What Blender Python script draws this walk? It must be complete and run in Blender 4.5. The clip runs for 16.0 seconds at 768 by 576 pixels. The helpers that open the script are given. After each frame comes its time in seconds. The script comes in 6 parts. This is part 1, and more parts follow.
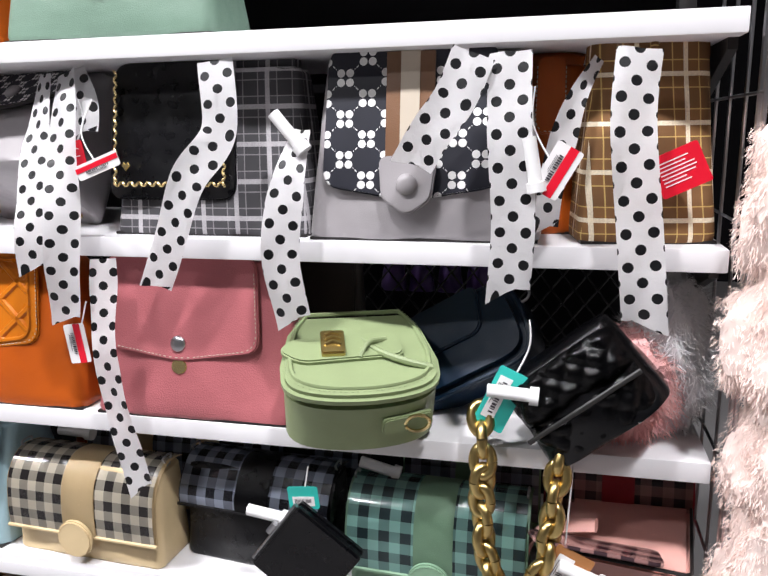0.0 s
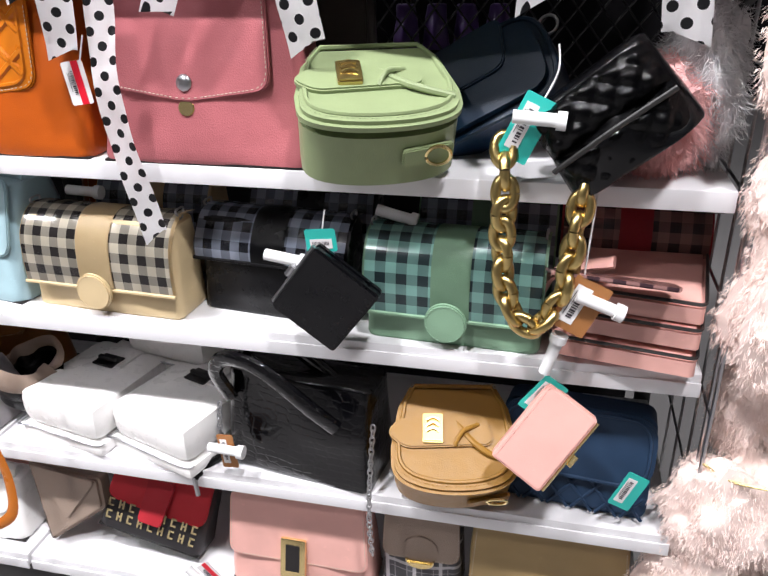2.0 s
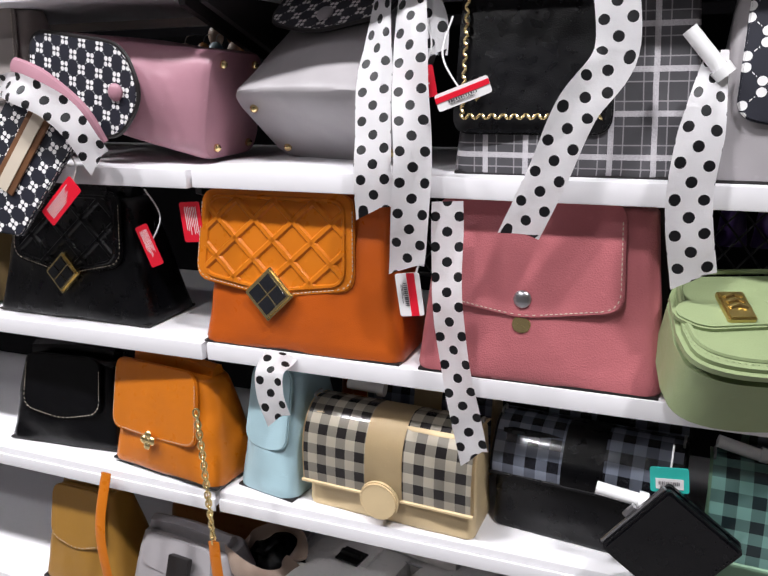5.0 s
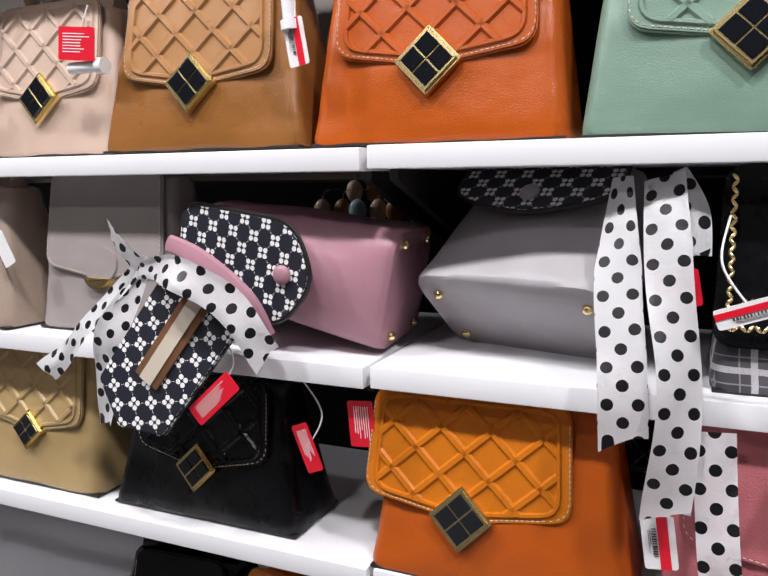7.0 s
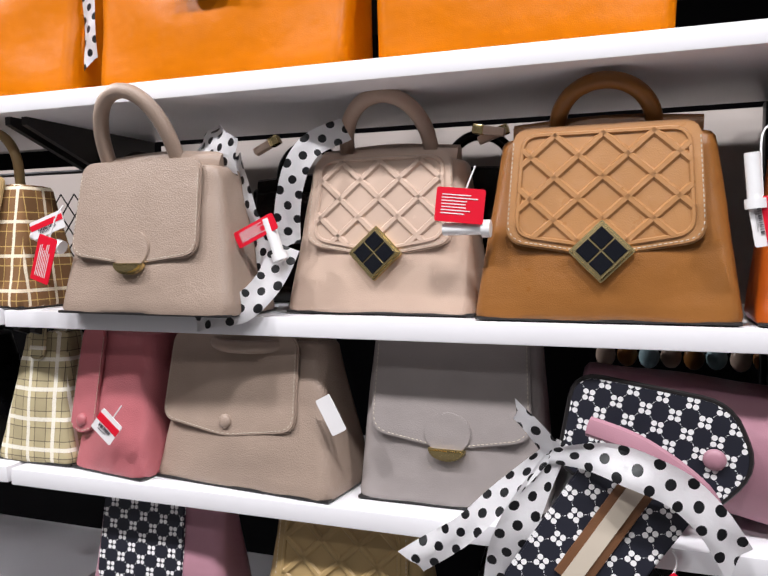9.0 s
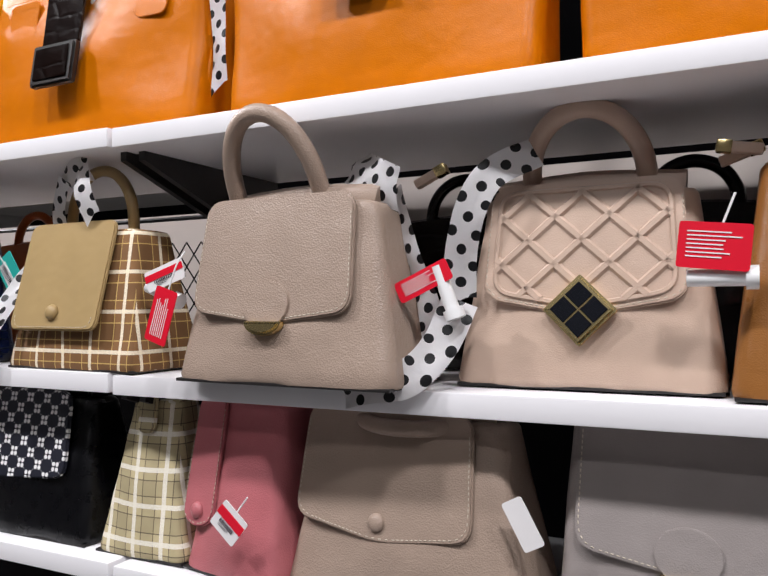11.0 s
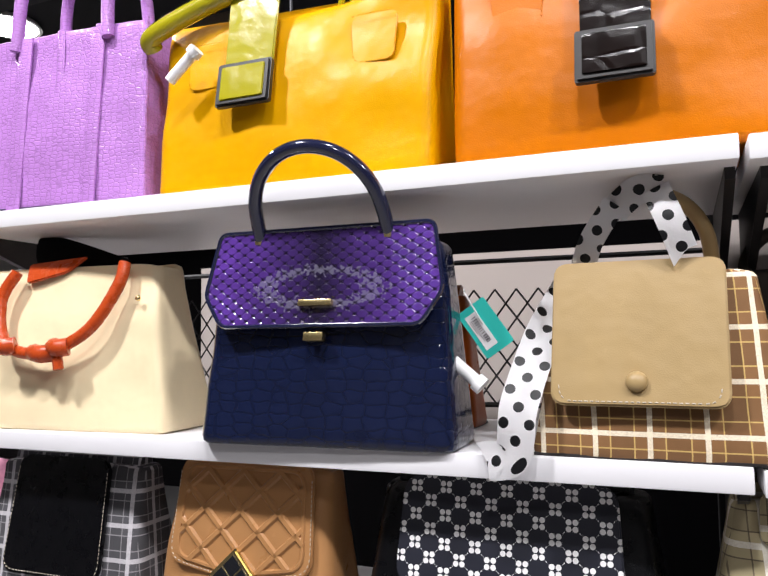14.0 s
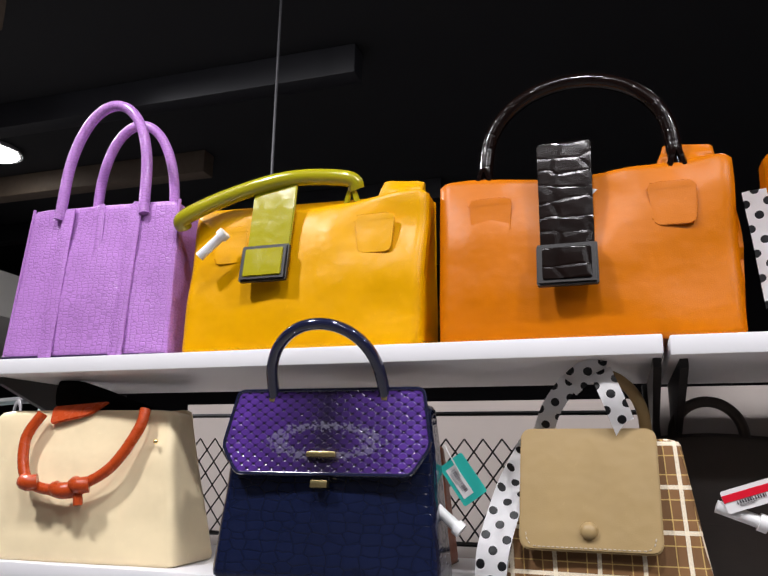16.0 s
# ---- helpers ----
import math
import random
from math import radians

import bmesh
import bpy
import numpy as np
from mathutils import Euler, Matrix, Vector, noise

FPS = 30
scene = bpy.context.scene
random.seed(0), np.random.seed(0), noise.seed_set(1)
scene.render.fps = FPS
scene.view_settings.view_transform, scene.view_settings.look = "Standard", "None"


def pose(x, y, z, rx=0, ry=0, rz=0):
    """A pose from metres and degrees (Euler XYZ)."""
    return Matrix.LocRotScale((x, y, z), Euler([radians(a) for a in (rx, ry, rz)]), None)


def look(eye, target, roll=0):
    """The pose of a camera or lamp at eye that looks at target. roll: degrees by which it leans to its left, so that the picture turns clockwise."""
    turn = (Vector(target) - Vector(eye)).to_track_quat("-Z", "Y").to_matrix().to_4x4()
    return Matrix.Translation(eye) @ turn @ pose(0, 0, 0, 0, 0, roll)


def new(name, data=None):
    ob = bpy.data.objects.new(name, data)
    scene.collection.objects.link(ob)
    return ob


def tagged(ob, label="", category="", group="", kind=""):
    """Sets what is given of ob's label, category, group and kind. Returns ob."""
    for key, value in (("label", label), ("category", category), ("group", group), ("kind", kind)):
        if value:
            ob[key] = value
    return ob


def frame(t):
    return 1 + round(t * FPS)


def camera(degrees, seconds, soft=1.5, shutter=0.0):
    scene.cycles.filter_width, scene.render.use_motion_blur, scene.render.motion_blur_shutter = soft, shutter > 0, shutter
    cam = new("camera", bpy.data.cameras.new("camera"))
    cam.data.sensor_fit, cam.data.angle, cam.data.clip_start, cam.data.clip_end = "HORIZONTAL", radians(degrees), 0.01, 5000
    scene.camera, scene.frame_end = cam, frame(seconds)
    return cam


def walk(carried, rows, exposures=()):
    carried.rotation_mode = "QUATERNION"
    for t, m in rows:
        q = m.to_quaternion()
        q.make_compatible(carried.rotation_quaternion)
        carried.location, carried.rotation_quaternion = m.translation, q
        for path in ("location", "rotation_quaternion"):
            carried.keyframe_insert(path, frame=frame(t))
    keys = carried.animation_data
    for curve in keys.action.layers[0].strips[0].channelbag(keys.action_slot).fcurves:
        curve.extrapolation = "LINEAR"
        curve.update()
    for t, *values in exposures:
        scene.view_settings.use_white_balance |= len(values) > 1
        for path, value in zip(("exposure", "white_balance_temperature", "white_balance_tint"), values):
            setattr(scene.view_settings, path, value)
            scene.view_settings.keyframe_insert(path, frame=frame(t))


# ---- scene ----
cam = camera(55.6, 16.0)
PATH = [
    (0, (0.006, 0.027, 1.4), (-0.448, 1.927, 0.972), -0.9),
    (0.5, (0.004, 0.027, 1.363), (-0.443, 1.908, 0.852), -0.9),
    (1, (-0.01, 0.014, 1.333), (-0.443, 1.863, 0.706), -1.0),
    (1.5, (-0.011, 0.013, 1.305), (-0.436, 1.828, 0.58), -1.0),
    (2, (-0.018, 0.012, 1.285), (-0.439, 1.767, 0.424), -1.2),
    (2.5, (-0.031, 0.006, 1.261), (-0.445, 1.718, 0.314), -1.0),
    (3, (-0.06, -0.011, 1.262), (-0.483, 1.688, 0.296), -0.8),
    (3.5, (-0.11, 0.002, 1.299), (-0.643, 1.735, 0.455), -1.2),
    (4, (-0.158, 0.015, 1.324), (-0.749, 1.769, 0.566), -1.3),
    (4.5, (-0.241, 0.042, 1.343), (-0.881, 1.804, 0.646), -0.8),
    (4.7, (-0.276, 0.038, 1.358), (-0.94, 1.812, 0.716), -0.9),
    (6.8, (-0.538, 0.134, 1.472), (-1.327, 1.947, 1.17), -0.7),
    (7, (-0.569, 0.127, 1.476), (-1.358, 1.941, 1.178), -0.7),
    (7.5, (-0.685, 0.106, 1.495), (-1.473, 1.926, 1.24), -0.3),
    (8, (-0.88, 0.005, 1.557), (-1.536, 1.872, 1.267), -1.3),
    (8.5, (-1.007, -0.008, 1.594), (-1.658, 1.871, 1.379), -0.9),
    (10.8, (-1.249, 0.147, 1.607), (-2.101, 1.956, 1.642), -0.6),
    (11, (-1.27, 0.156, 1.602), (-2.142, 1.955, 1.633), -0.5),
    (11.5, (-1.392, 0.168, 1.6), (-2.311, 1.943, 1.676), 0.4),
    (12, (-1.555, 0.155, 1.62), (-2.328, 1.99, 1.805), -0.5),
    (12.5, (-1.652, 0.145, 1.619), (-2.401, 1.989, 1.816), -0.7),
    (13, (-1.78, 0.153, 1.617), (-2.539, 1.993, 1.814), -0.9),
    (13.5, (-1.923, 0.155, 1.612), (-2.721, 1.98, 1.795), -1.0),
    (14, (-2.047, 0.08, 1.631), (-2.802, 1.926, 1.776), -0.6),
    (14.5, (-2.103, -0.005, 1.63), (-2.857, 1.842, 1.781), -0.7),
    (15, (-2.089, -0.049, 1.629), (-2.921, 1.748, 1.905), 0.1),
    (15.5, (-2.041, -0.081, 1.649), (-2.817, 1.72, 2.044), 1.0),
    (16, (-2.042, -0.114, 1.662), (-2.648, 1.732, 2.135), 0.8),
]
walk(cam, [(t, look(eye, target, roll)) for t, eye, target, roll in PATH], [(0.0, 0.0), (1.0, 0.14), (2.0, 0.2), (3.0, 0.18), (3.5, -0.06), (4.5, -0.24), (7.0, -0.45), (8.5, -0.45), (11.0, -0.8), (12.0, -0.75), (13.0, -0.6), (14.5, -0.4), (15.0, -0.34), (15.5, -0.74), (16.0, -0.92)])

# ---- world and light ----
world = bpy.data.worlds.new("shop_air")
scene.world = world
world.use_nodes = True
world.node_tree.nodes["Background"].inputs[0].default_value = (0.80, 0.86, 1.0, 1)
world.node_tree.nodes["Background"].inputs[1].default_value = 0.012


def overhead_lamp(x, y, z, power, size, aim=None):
    data = bpy.data.lights.new("ceiling_and_fill_lamp", "AREA")
    data.shape, data.size, data.energy, data.color = "DISK", size, power, (0.98, 0.965, 1.0)
    ob = new("ceiling_and_fill_lamp", data)
    ob.matrix_world = look((x, y, z), aim or (x, y + 0.001, 0))
    return ob


CEIL = 3.7
# The left-end lamp and the one behind the shelves are added fill, without fixtures.
for lx, ly, lp in ((-3.4, -0.35, 104), (-2.1, -0.35, 46), (-0.8, -0.35, 66), (0.6, -0.35, 74), (-1.5, -1.7, 30), (-4.8, 1.2, 190), (-1.4, 2.4, 9)):
    overhead_lamp(lx, ly, CEIL - 0.06, lp, 0.22, (lx, ly + (0.5 if ly < 0 else 0.01), 0.8))


# ---- materials ----
class Net:
    def __init__(self, name, rough=0.45, metal=0.0, coat=0.0, spec=0.5):
        self.m = bpy.data.materials.new(name)
        self.m.use_nodes = True
        self.t = self.m.node_tree
        self.b = self.t.nodes["Principled BSDF"]
        for k, v in (("Roughness", rough), ("Metallic", metal), ("Coat Weight", coat), ("Specular IOR Level", spec)):
            self.b.inputs[k].default_value = v
        self.b.inputs["Coat Roughness"].default_value = 0.08

    def node(self, kind, **inputs):
        n = self.t.nodes.new(kind)
        for k, v in inputs.items():
            self.put(n.inputs[k.replace("_", " ")], v)
        return n

    def put(self, socket, v):
        if isinstance(v, bpy.types.NodeSocket):
            self.t.links.new(v, socket)
        else:
            socket.default_value = v

    def math(self, op, a, b=0.0):
        n = self.t.nodes.new("ShaderNodeMath")
        n.operation = op
        self.put(n.inputs[0], a), self.put(n.inputs[1], b)
        return n.outputs[0]

    def mix(self, f, a, b):
        n = self.t.nodes.new("ShaderNodeMix")
        n.data_type = "RGBA"
        self.put(n.inputs[0], f)
        for s, v in ((n.inputs[6], a), (n.inputs[7], b)):
            self.put(s, v if isinstance(v, bpy.types.NodeSocket) else (*v[:3], 1))
        return n.outputs[2]

    def uv(self):
        s = self.t.nodes.new("ShaderNodeSeparateXYZ")
        self.t.links.new(self.t.nodes.new("ShaderNodeUVMap").outputs[0], s.inputs[0])
        return s.outputs[0], s.outputs[1]

    def obj(self):
        return self.t.nodes.new("ShaderNodeTexCoord").outputs["Object"]

    def noise(self, scale, detail=3.0, vec=None):
        n = self.node("ShaderNodeTexNoise", Scale=scale, Detail=detail, Vector=vec or self.obj())
        return n.outputs[0]

    def cells(self, scale, feature="F1", vec=None):
        n = self.t.nodes.new("ShaderNodeTexVoronoi")
        n.feature = feature
        n.inputs["Scale"].default_value = scale
        self.t.links.new(vec or self.obj(), n.inputs["Vector"])
        return n.outputs["Distance"]

    def bump(self, h, strength=0.2, dist=0.001):
        prev = self.b.inputs["Normal"].links
        n = self.node("ShaderNodeBump", Strength=strength, Distance=dist, Height=h)
        if prev:
            self.t.links.new(prev[0].from_socket, n.inputs["Normal"])
        self.t.links.new(n.outputs[0], self.b.inputs["Normal"])

    def color(self, c):
        self.put(self.b.inputs["Base Color"], c if isinstance(c, bpy.types.NodeSocket) else (*c[:3], 1))
        return self

    def vary(self, c, amount=0.12, scale=18):
        a = tuple(min(1, v * (1 + amount)) for v in c)
        b = tuple(v * (1 - amount) for v in c)
        return self.mix(self.noise(scale), b, a)


def srgb(h):
    v = [int(h[i : i + 2], 16) / 255 for i in (0, 2, 4)]
    return tuple((x / 12.92) if x < 0.04 else ((x + 0.055) / 1.055) ** 2.4 for x in v)


def leather(name, h, rough=0.42, grain=0.22, coat=0.0):
    n = Net(name, rough, coat=coat, spec=0.34)
    scuff = n.math("GREATER_THAN", n.noise(95, 5), 0.69)
    c = srgb(h)
    n.color(n.mix(n.math("MULTIPLY", scuff, 0.18), n.vary(c), tuple(min(1, v * 1.3 + 0.01) for v in c)))
    n.bump(n.noise(11, 3), 0.45, 0.010)
    n.bump(n.cells(540 if grain > 0.4 else 700), min(1.0, grain * 0.95), 0.0011)
    n.put(n.b.inputs["Roughness"], n.math("ADD", rough - 0.12, n.math("MULTIPLY", n.noise(60), 0.18)))
    return n.m


def croc(name, h, rough=0.18, coat=0.6, cell=0.014):
    n = Net(name, rough, coat=coat * 0.6, spec=0.25)
    u, v = n.uv()
    w = n.math("MULTIPLY", n.math("SUBTRACT", n.noise(26, 2), 0.5), 0.008)
    w2 = n.math("MULTIPLY", n.math("SUBTRACT", n.noise(41, 2), 0.5), 0.008)
    vec = n.node("ShaderNodeCombineXYZ", X=n.math("DIVIDE", n.math("ADD", u, w), cell), Y=n.math("DIVIDE", n.math("ADD", v, w2), cell * 0.55)).outputs[0]
    vor = n.node("ShaderNodeTexVoronoi", Vector=vec, Scale=1.0, Randomness=0.5)
    vor.feature = "DISTANCE_TO_EDGE"
    e = n.math("MINIMUM", n.math("MULTIPLY", vor.outputs["Distance"], 7.0), 1.0)
    c = srgb(h)
    n.color(n.mix(e, tuple(x * 0.78 for x in c), n.vary(c, 0.2)))
    n.bump(e, 0.6, 0.0007)
    n.bump(n.noise(26, 2), 0.3, 0.004)
    return n.m


def snake(name, colours):
    """Glossy snakeskin: staggered oval scales, violet at the sides, a dark middle with a pale blotch painted in for a
    reflection.
    """
    n = Net(name, 0.12, coat=1.0)
    u, v = n.uv()
    side = n.math("MINIMUM", n.math("MULTIPLY", n.math("ABSOLUTE", u), 8.0), 1.0)
    d = 1.0
    for fu, fv in lattice(n, 0.0185, 0.0125):
        a = n.math("POWER", n.math("ABSOLUTE", n.math("DIVIDE", fu, 0.0185)), 2.0)
        b = n.math("POWER", n.math("ABSOLUTE", n.math("DIVIDE", fv, 0.0125)), 2.0)
        d = n.math("MINIMUM", d, n.math("SQRT", n.math("ADD", a, b)))
    e = n.math("MAXIMUM", 0.0, n.math("MINIMUM", 1.0, n.math("MULTIPLY", n.math("SUBTRACT", 0.46, d), 6.0)))
    patch = n.math("MINIMUM", 1.0, n.math("MULTIPLY", side, n.math("ADD", 0.25, n.math("MULTIPLY", n.noise(32, 3), 1.1))))
    r = n.math("SQRT", n.math("ADD", n.math("POWER", n.math("MULTIPLY", u, 13.0), 2.0), n.math("POWER", n.math("MULTIPLY", n.math("ADD", v, 0.056), 42), 2.0)))
    # Broken pale ring: a reflection put into the colour.
    ring = n.math("LESS_THAN", n.math("ABSOLUTE", n.math("SUBTRACT", n.math("ADD", r, n.math("MULTIPLY", n.noise(160), 1.4)), 1.6)), 0.14)
    c = n.mix(n.math("MULTIPLY", ring, 0.45), n.mix(patch, colours[0], colours[1]), colours[2])
    n.color(n.mix(e, (0.010, 0.005, 0.020), c))
    n.bump(e, 0.8, 0.0012)
    n.bump(n.noise(18, 2), 0.3, 0.004)
    return n.m


def fabric_bump(n):
    n.bump(n.noise(900, 2), 0.25, 0.0006)


def lattice(n, du, dv):
    """Coordinates within a staggered lattice's nearest cell, for its two interleaved halves."""
    u, v = n.uv()
    out = []
    for k in (0.0, 0.5):
        fu = n.math("MULTIPLY", n.math("SUBTRACT", n.math("FRACT", n.math("ADD", n.math("DIVIDE", u, du), 50 + k)), 0.5), du)
        fv = n.math("MULTIPLY", n.math("SUBTRACT", n.math("FRACT", n.math("ADD", n.math("DIVIDE", v, dv), 50 + k)), 0.5), dv)
        out.append((fu, fv))
    return out


def disc(n, fu, fv, cu, cv, r):
    a = n.math("POWER", n.math("SUBTRACT", fu, cu), 2.0)
    b = n.math("POWER", n.math("SUBTRACT", fv, cv), 2.0)
    return n.math("LESS_THAN", n.math("ADD", a, b), r * r)


def polka(name):
    n = Net(name, 0.38)
    f = 0.0
    for fu, fv in lattice(n, 0.027, 0.034):
        f = n.math("MAXIMUM", f, disc(n, fu, fv, 0, 0, 0.0056))
    n.color(n.mix(f, n.vary((0.84, 0.83, 0.84), 0.05, 30), (0.012, 0.012, 0.014)))
    n.bump(n.noise(45, 3), 0.4, 0.004)
    fabric_bump(n)
    n.b.inputs["Subsurface Weight"].default_value = 0.0
    return n.m


def flowers(name, size=1.0):
    """Four-petalled blossoms on a staggered lattice, joined by dashed diagonals."""
    n = Net(name, 0.5)
    du, dv = 0.053 * size, 0.047 * size
    f = 0.0
    for fu, fv in lattice(n, du, dv):
        petals = 0.0
        for sx, sy in ((1, 1), (1, -1), (-1, 1), (-1, -1)):
            petals = n.math("MAXIMUM", petals, disc(n, fu, fv, sx * 0.0054 * size, sy * 0.0054 * size, 0.0047 * size))
        petals = n.math("MULTIPLY", petals, n.math("SUBTRACT", 1.0, disc(n, fu, fv, 0, 0, 0.0020 * size)))
        f = n.math("MAXIMUM", f, petals)
    fu, fv = lattice(n, du, dv)[0]
    au, av = n.math("ABSOLUTE", fu), n.math("MULTIPLY", n.math("ABSOLUTE", fv), du / dv)
    on = n.math("LESS_THAN", n.math("ABSOLUTE", n.math("SUBTRACT", av, au)), 0.0008 * size)
    dash = n.math("GREATER_THAN", n.math("FRACT", n.math("MULTIPLY", au, 260.0 / size)), 0.35)
    out = n.math("MULTIPLY", n.math("GREATER_THAN", au, 0.0108 * size), n.math("LESS_THAN", au, 0.0160 * size))
    f = n.math("MAXIMUM", f, n.math("MULTIPLY", n.math("MULTIPLY", on, out), dash))
    n.color(n.mix(f, n.vary((0.010, 0.011, 0.020), 0.3), (0.78, 0.77, 0.76)))
    fabric_bump(n)
    return n.m


def gingham(name, light, dark, rough=0.22):
    n = Net(name, rough, coat=0.75)
    u, v = n.uv()
    su, sv = (n.math("GREATER_THAN", n.math("FRACT", n.math("ADD", n.math("DIVIDE", k, 0.0285), 20.0)), 0.5) for k in (u, v))
    n.color(n.mix(n.math("MULTIPLY", n.math("ADD", su, sv), 0.5), light, dark))
    n.bump(n.noise(22, 2), 0.35, 0.004)
    return n.m


def plaid(name, base, line, thin, step=0.052, wide=0.005):
    n = Net(name, 0.8)
    u, v = n.uv()

    def bars(k, off, w):
        return n.math("LESS_THAN", n.math("ABSOLUTE", n.math("SUBTRACT", n.math("FRACT", n.math("ADD", n.math("DIVIDE", k, step), 20 + off)), 0.5)), w / step / 2)

    weave = n.math("MULTIPLY", n.noise(700, 1), 0.8)
    c = n.vary(base, 0.18, 60)
    for k in (u, v):
        c = n.mix(n.math("MULTIPLY", bars(k, 0.5, step * 0.42), 0.3), c, tuple(min(1, x * 0.45) for x in base))
    for k in (u, v):
        c = n.mix(n.math("MULTIPLY", bars(k, 0.28, 0.0014), 0.8), c, thin)
        c = n.mix(n.math("MULTIPLY", bars(k, 0.72, 0.0014), 0.8), c, thin)
    for k in (u, v):
        c = n.mix(n.math("MULTIPLY", bars(k, 0.0, wide), n.math("ADD", 0.45, weave)), c, line)
    n.color(c)
    fabric_bump(n)
    return n.m


def plain(name, c, rough=0.5, metal=0.0, coat=0.0, amount=0.08, scale=25, bump=0.1):
    n = Net(name, rough, metal, coat)
    n.color(n.vary(c, amount, scale))
    if bump:
        n.bump(n.noise(120, 3), bump, 0.001)
    return n.m


def glow(name, c, strength):
    n = Net(name)
    n.color(c)
    n.b.inputs["Emission Color"].default_value = (*c, 1)
    n.b.inputs["Emission Strength"].default_value = strength
    return n.m


WHITE = plain("white_laminate", (0.80, 0.79, 0.81), 0.38, amount=0.035, scale=9, bump=0.05)
UNDER = plain("shelf_underside", (0.52, 0.51, 0.51), 0.5)
GOLD = plain("gold_metal", (0.95, 0.74, 0.36), 0.27, 1.0, bump=0.03)
BRASS = plain("worn_gold_chain", (0.56, 0.42, 0.17), 0.28, 1.0, bump=0.1)
STEEL = plain("steel_wire", (0.5, 0.5, 0.52), 0.3, 1.0, bump=0.02)
BLACKWIRE = plain("black_wire", (0.015, 0.014, 0.014), 0.5)
GEM = plain("black_enamel", (0.008, 0.009, 0.012), 0.06, coat=1.0, bump=0)
DARK = plain("dark_edge_paint", (0.012, 0.010, 0.010), 0.45)
POLKA, FLOWER, FLOWER_SMALL = polka("polka_dot_satin"), flowers("flower_print_canvas"), flowers("small_flower_print_canvas", 0.66)
RED = plain("red_card", srgb("d8102c"), 0.4)
CARD = plain("white_card", (0.78, 0.76, 0.76), 0.5)
TEAL = plain("teal_card", srgb("2fb9ad"), 0.4)
KRAFT = plain("brown_card", srgb("a06a3a"), 0.6)
PIN = plain("white_plastic", (0.8, 0.8, 0.8), 0.3)
INK = plain("ink", (0.05, 0.04, 0.05), 0.6, bump=0)
CORD = plain("white_cord", (0.75, 0.74, 0.74), 0.5)
THREAD = plain("pale_stitching", (0.52, 0.45, 0.36), 0.7)


# ---- mesh helpers ----
def finish(bm, smooth=True):
    lay = bm.loops.layers.uv.get("UVMap")
    if not lay:
        lay = bm.loops.layers.uv.new("UVMap")
        bm.normal_update()
        for f in bm.faces:
            n = [abs(c) for c in f.normal]
            for lp in f.loops:
                x, y, z = lp.vert.co
                lp[lay].uv = (x + 0.3 * y, z) if n[1] >= max(n[0], n[2]) * 0.6 else ((y + x * 0.2, z) if n[0] > n[2] else (x, y))
    for f in bm.faces:
        f.smooth = smooth
    return bm


def part(name, bm, material, parent=None, label="", at=None, smooth=True):
    finish(bm, smooth)
    me = bpy.data.meshes.new(name)
    bm.to_mesh(me)
    bm.free()
    me.materials.append(material)
    if smooth:
        me.set_sharp_from_angle(angle=radians(38))
    ob = new(name, me)
    if parent:
        ob.parent = parent
    if at is not None:
        ob.matrix_basis = at
    if label:
        tagged(ob, label)
    return ob


def thing(name, label, category, m, group=""):
    ob = new(name)
    ob.empty_display_size = 0.05
    ob.matrix_basis = m
    return tagged(ob, label, category, group)


def box(x0, x1, y0, y1, z0, z1, bevel=0.0):
    bm = bmesh.new()
    bmesh.ops.create_cube(bm, size=1, matrix=Matrix.Translation(((x0 + x1) / 2, (y0 + y1) / 2, (z0 + z1) / 2)) @ Matrix.Diagonal((x1 - x0, y1 - y0, z1 - z0, 1)))
    if bevel:
        bmesh.ops.bevel(bm, geom=bm.edges[:], offset=bevel, segments=2, affect="EDGES", profile=0.6)
    return bm


def slab(outline, thick, bevel=0.0015, y=0.0):
    """A plate with an outline in x and z, its back at y and its front at y - thick."""
    bm = bmesh.new()
    f = bm.faces.new([bm.verts.new((x, y, z)) for x, z in outline])
    bm.normal_update()
    if f.normal.y < 0:
        f.normal_flip()
    ext = bmesh.ops.extrude_face_region(bm, geom=[f])
    vs = [g for g in ext["geom"] if isinstance(g, bmesh.types.BMVert)]
    bmesh.ops.translate(bm, verts=vs, vec=(0, -thick, 0))
    bmesh.ops.recalc_face_normals(bm, faces=bm.faces[:])
    if bevel:
        rim = [e for e in bm.edges if all(abs(v.co.y - (y - thick)) < 1e-6 for v in e.verts)]
        bmesh.ops.bevel(bm, geom=rim, offset=bevel, segments=2, affect="EDGES")
    return bm


def rounded(points, r, n=5):
    """A closed outline with its corners rounded."""
    out, k = [], len(points)
    for i in range(k):
        p, a, b = Vector(points[i]), Vector(points[i - 1]), Vector(points[(i + 1) % k])
        u, v = (a - p), (b - p)
        d = min(r, u.length * 0.45, v.length * 0.45)
        u, v = p + u.normalized() * d, p + v.normalized() * d
        for j in range(n + 1):
            t = j / n
            out.append(tuple(u * (1 - t) ** 2 + p * 2 * t * (1 - t) + v * t * t))
    return out


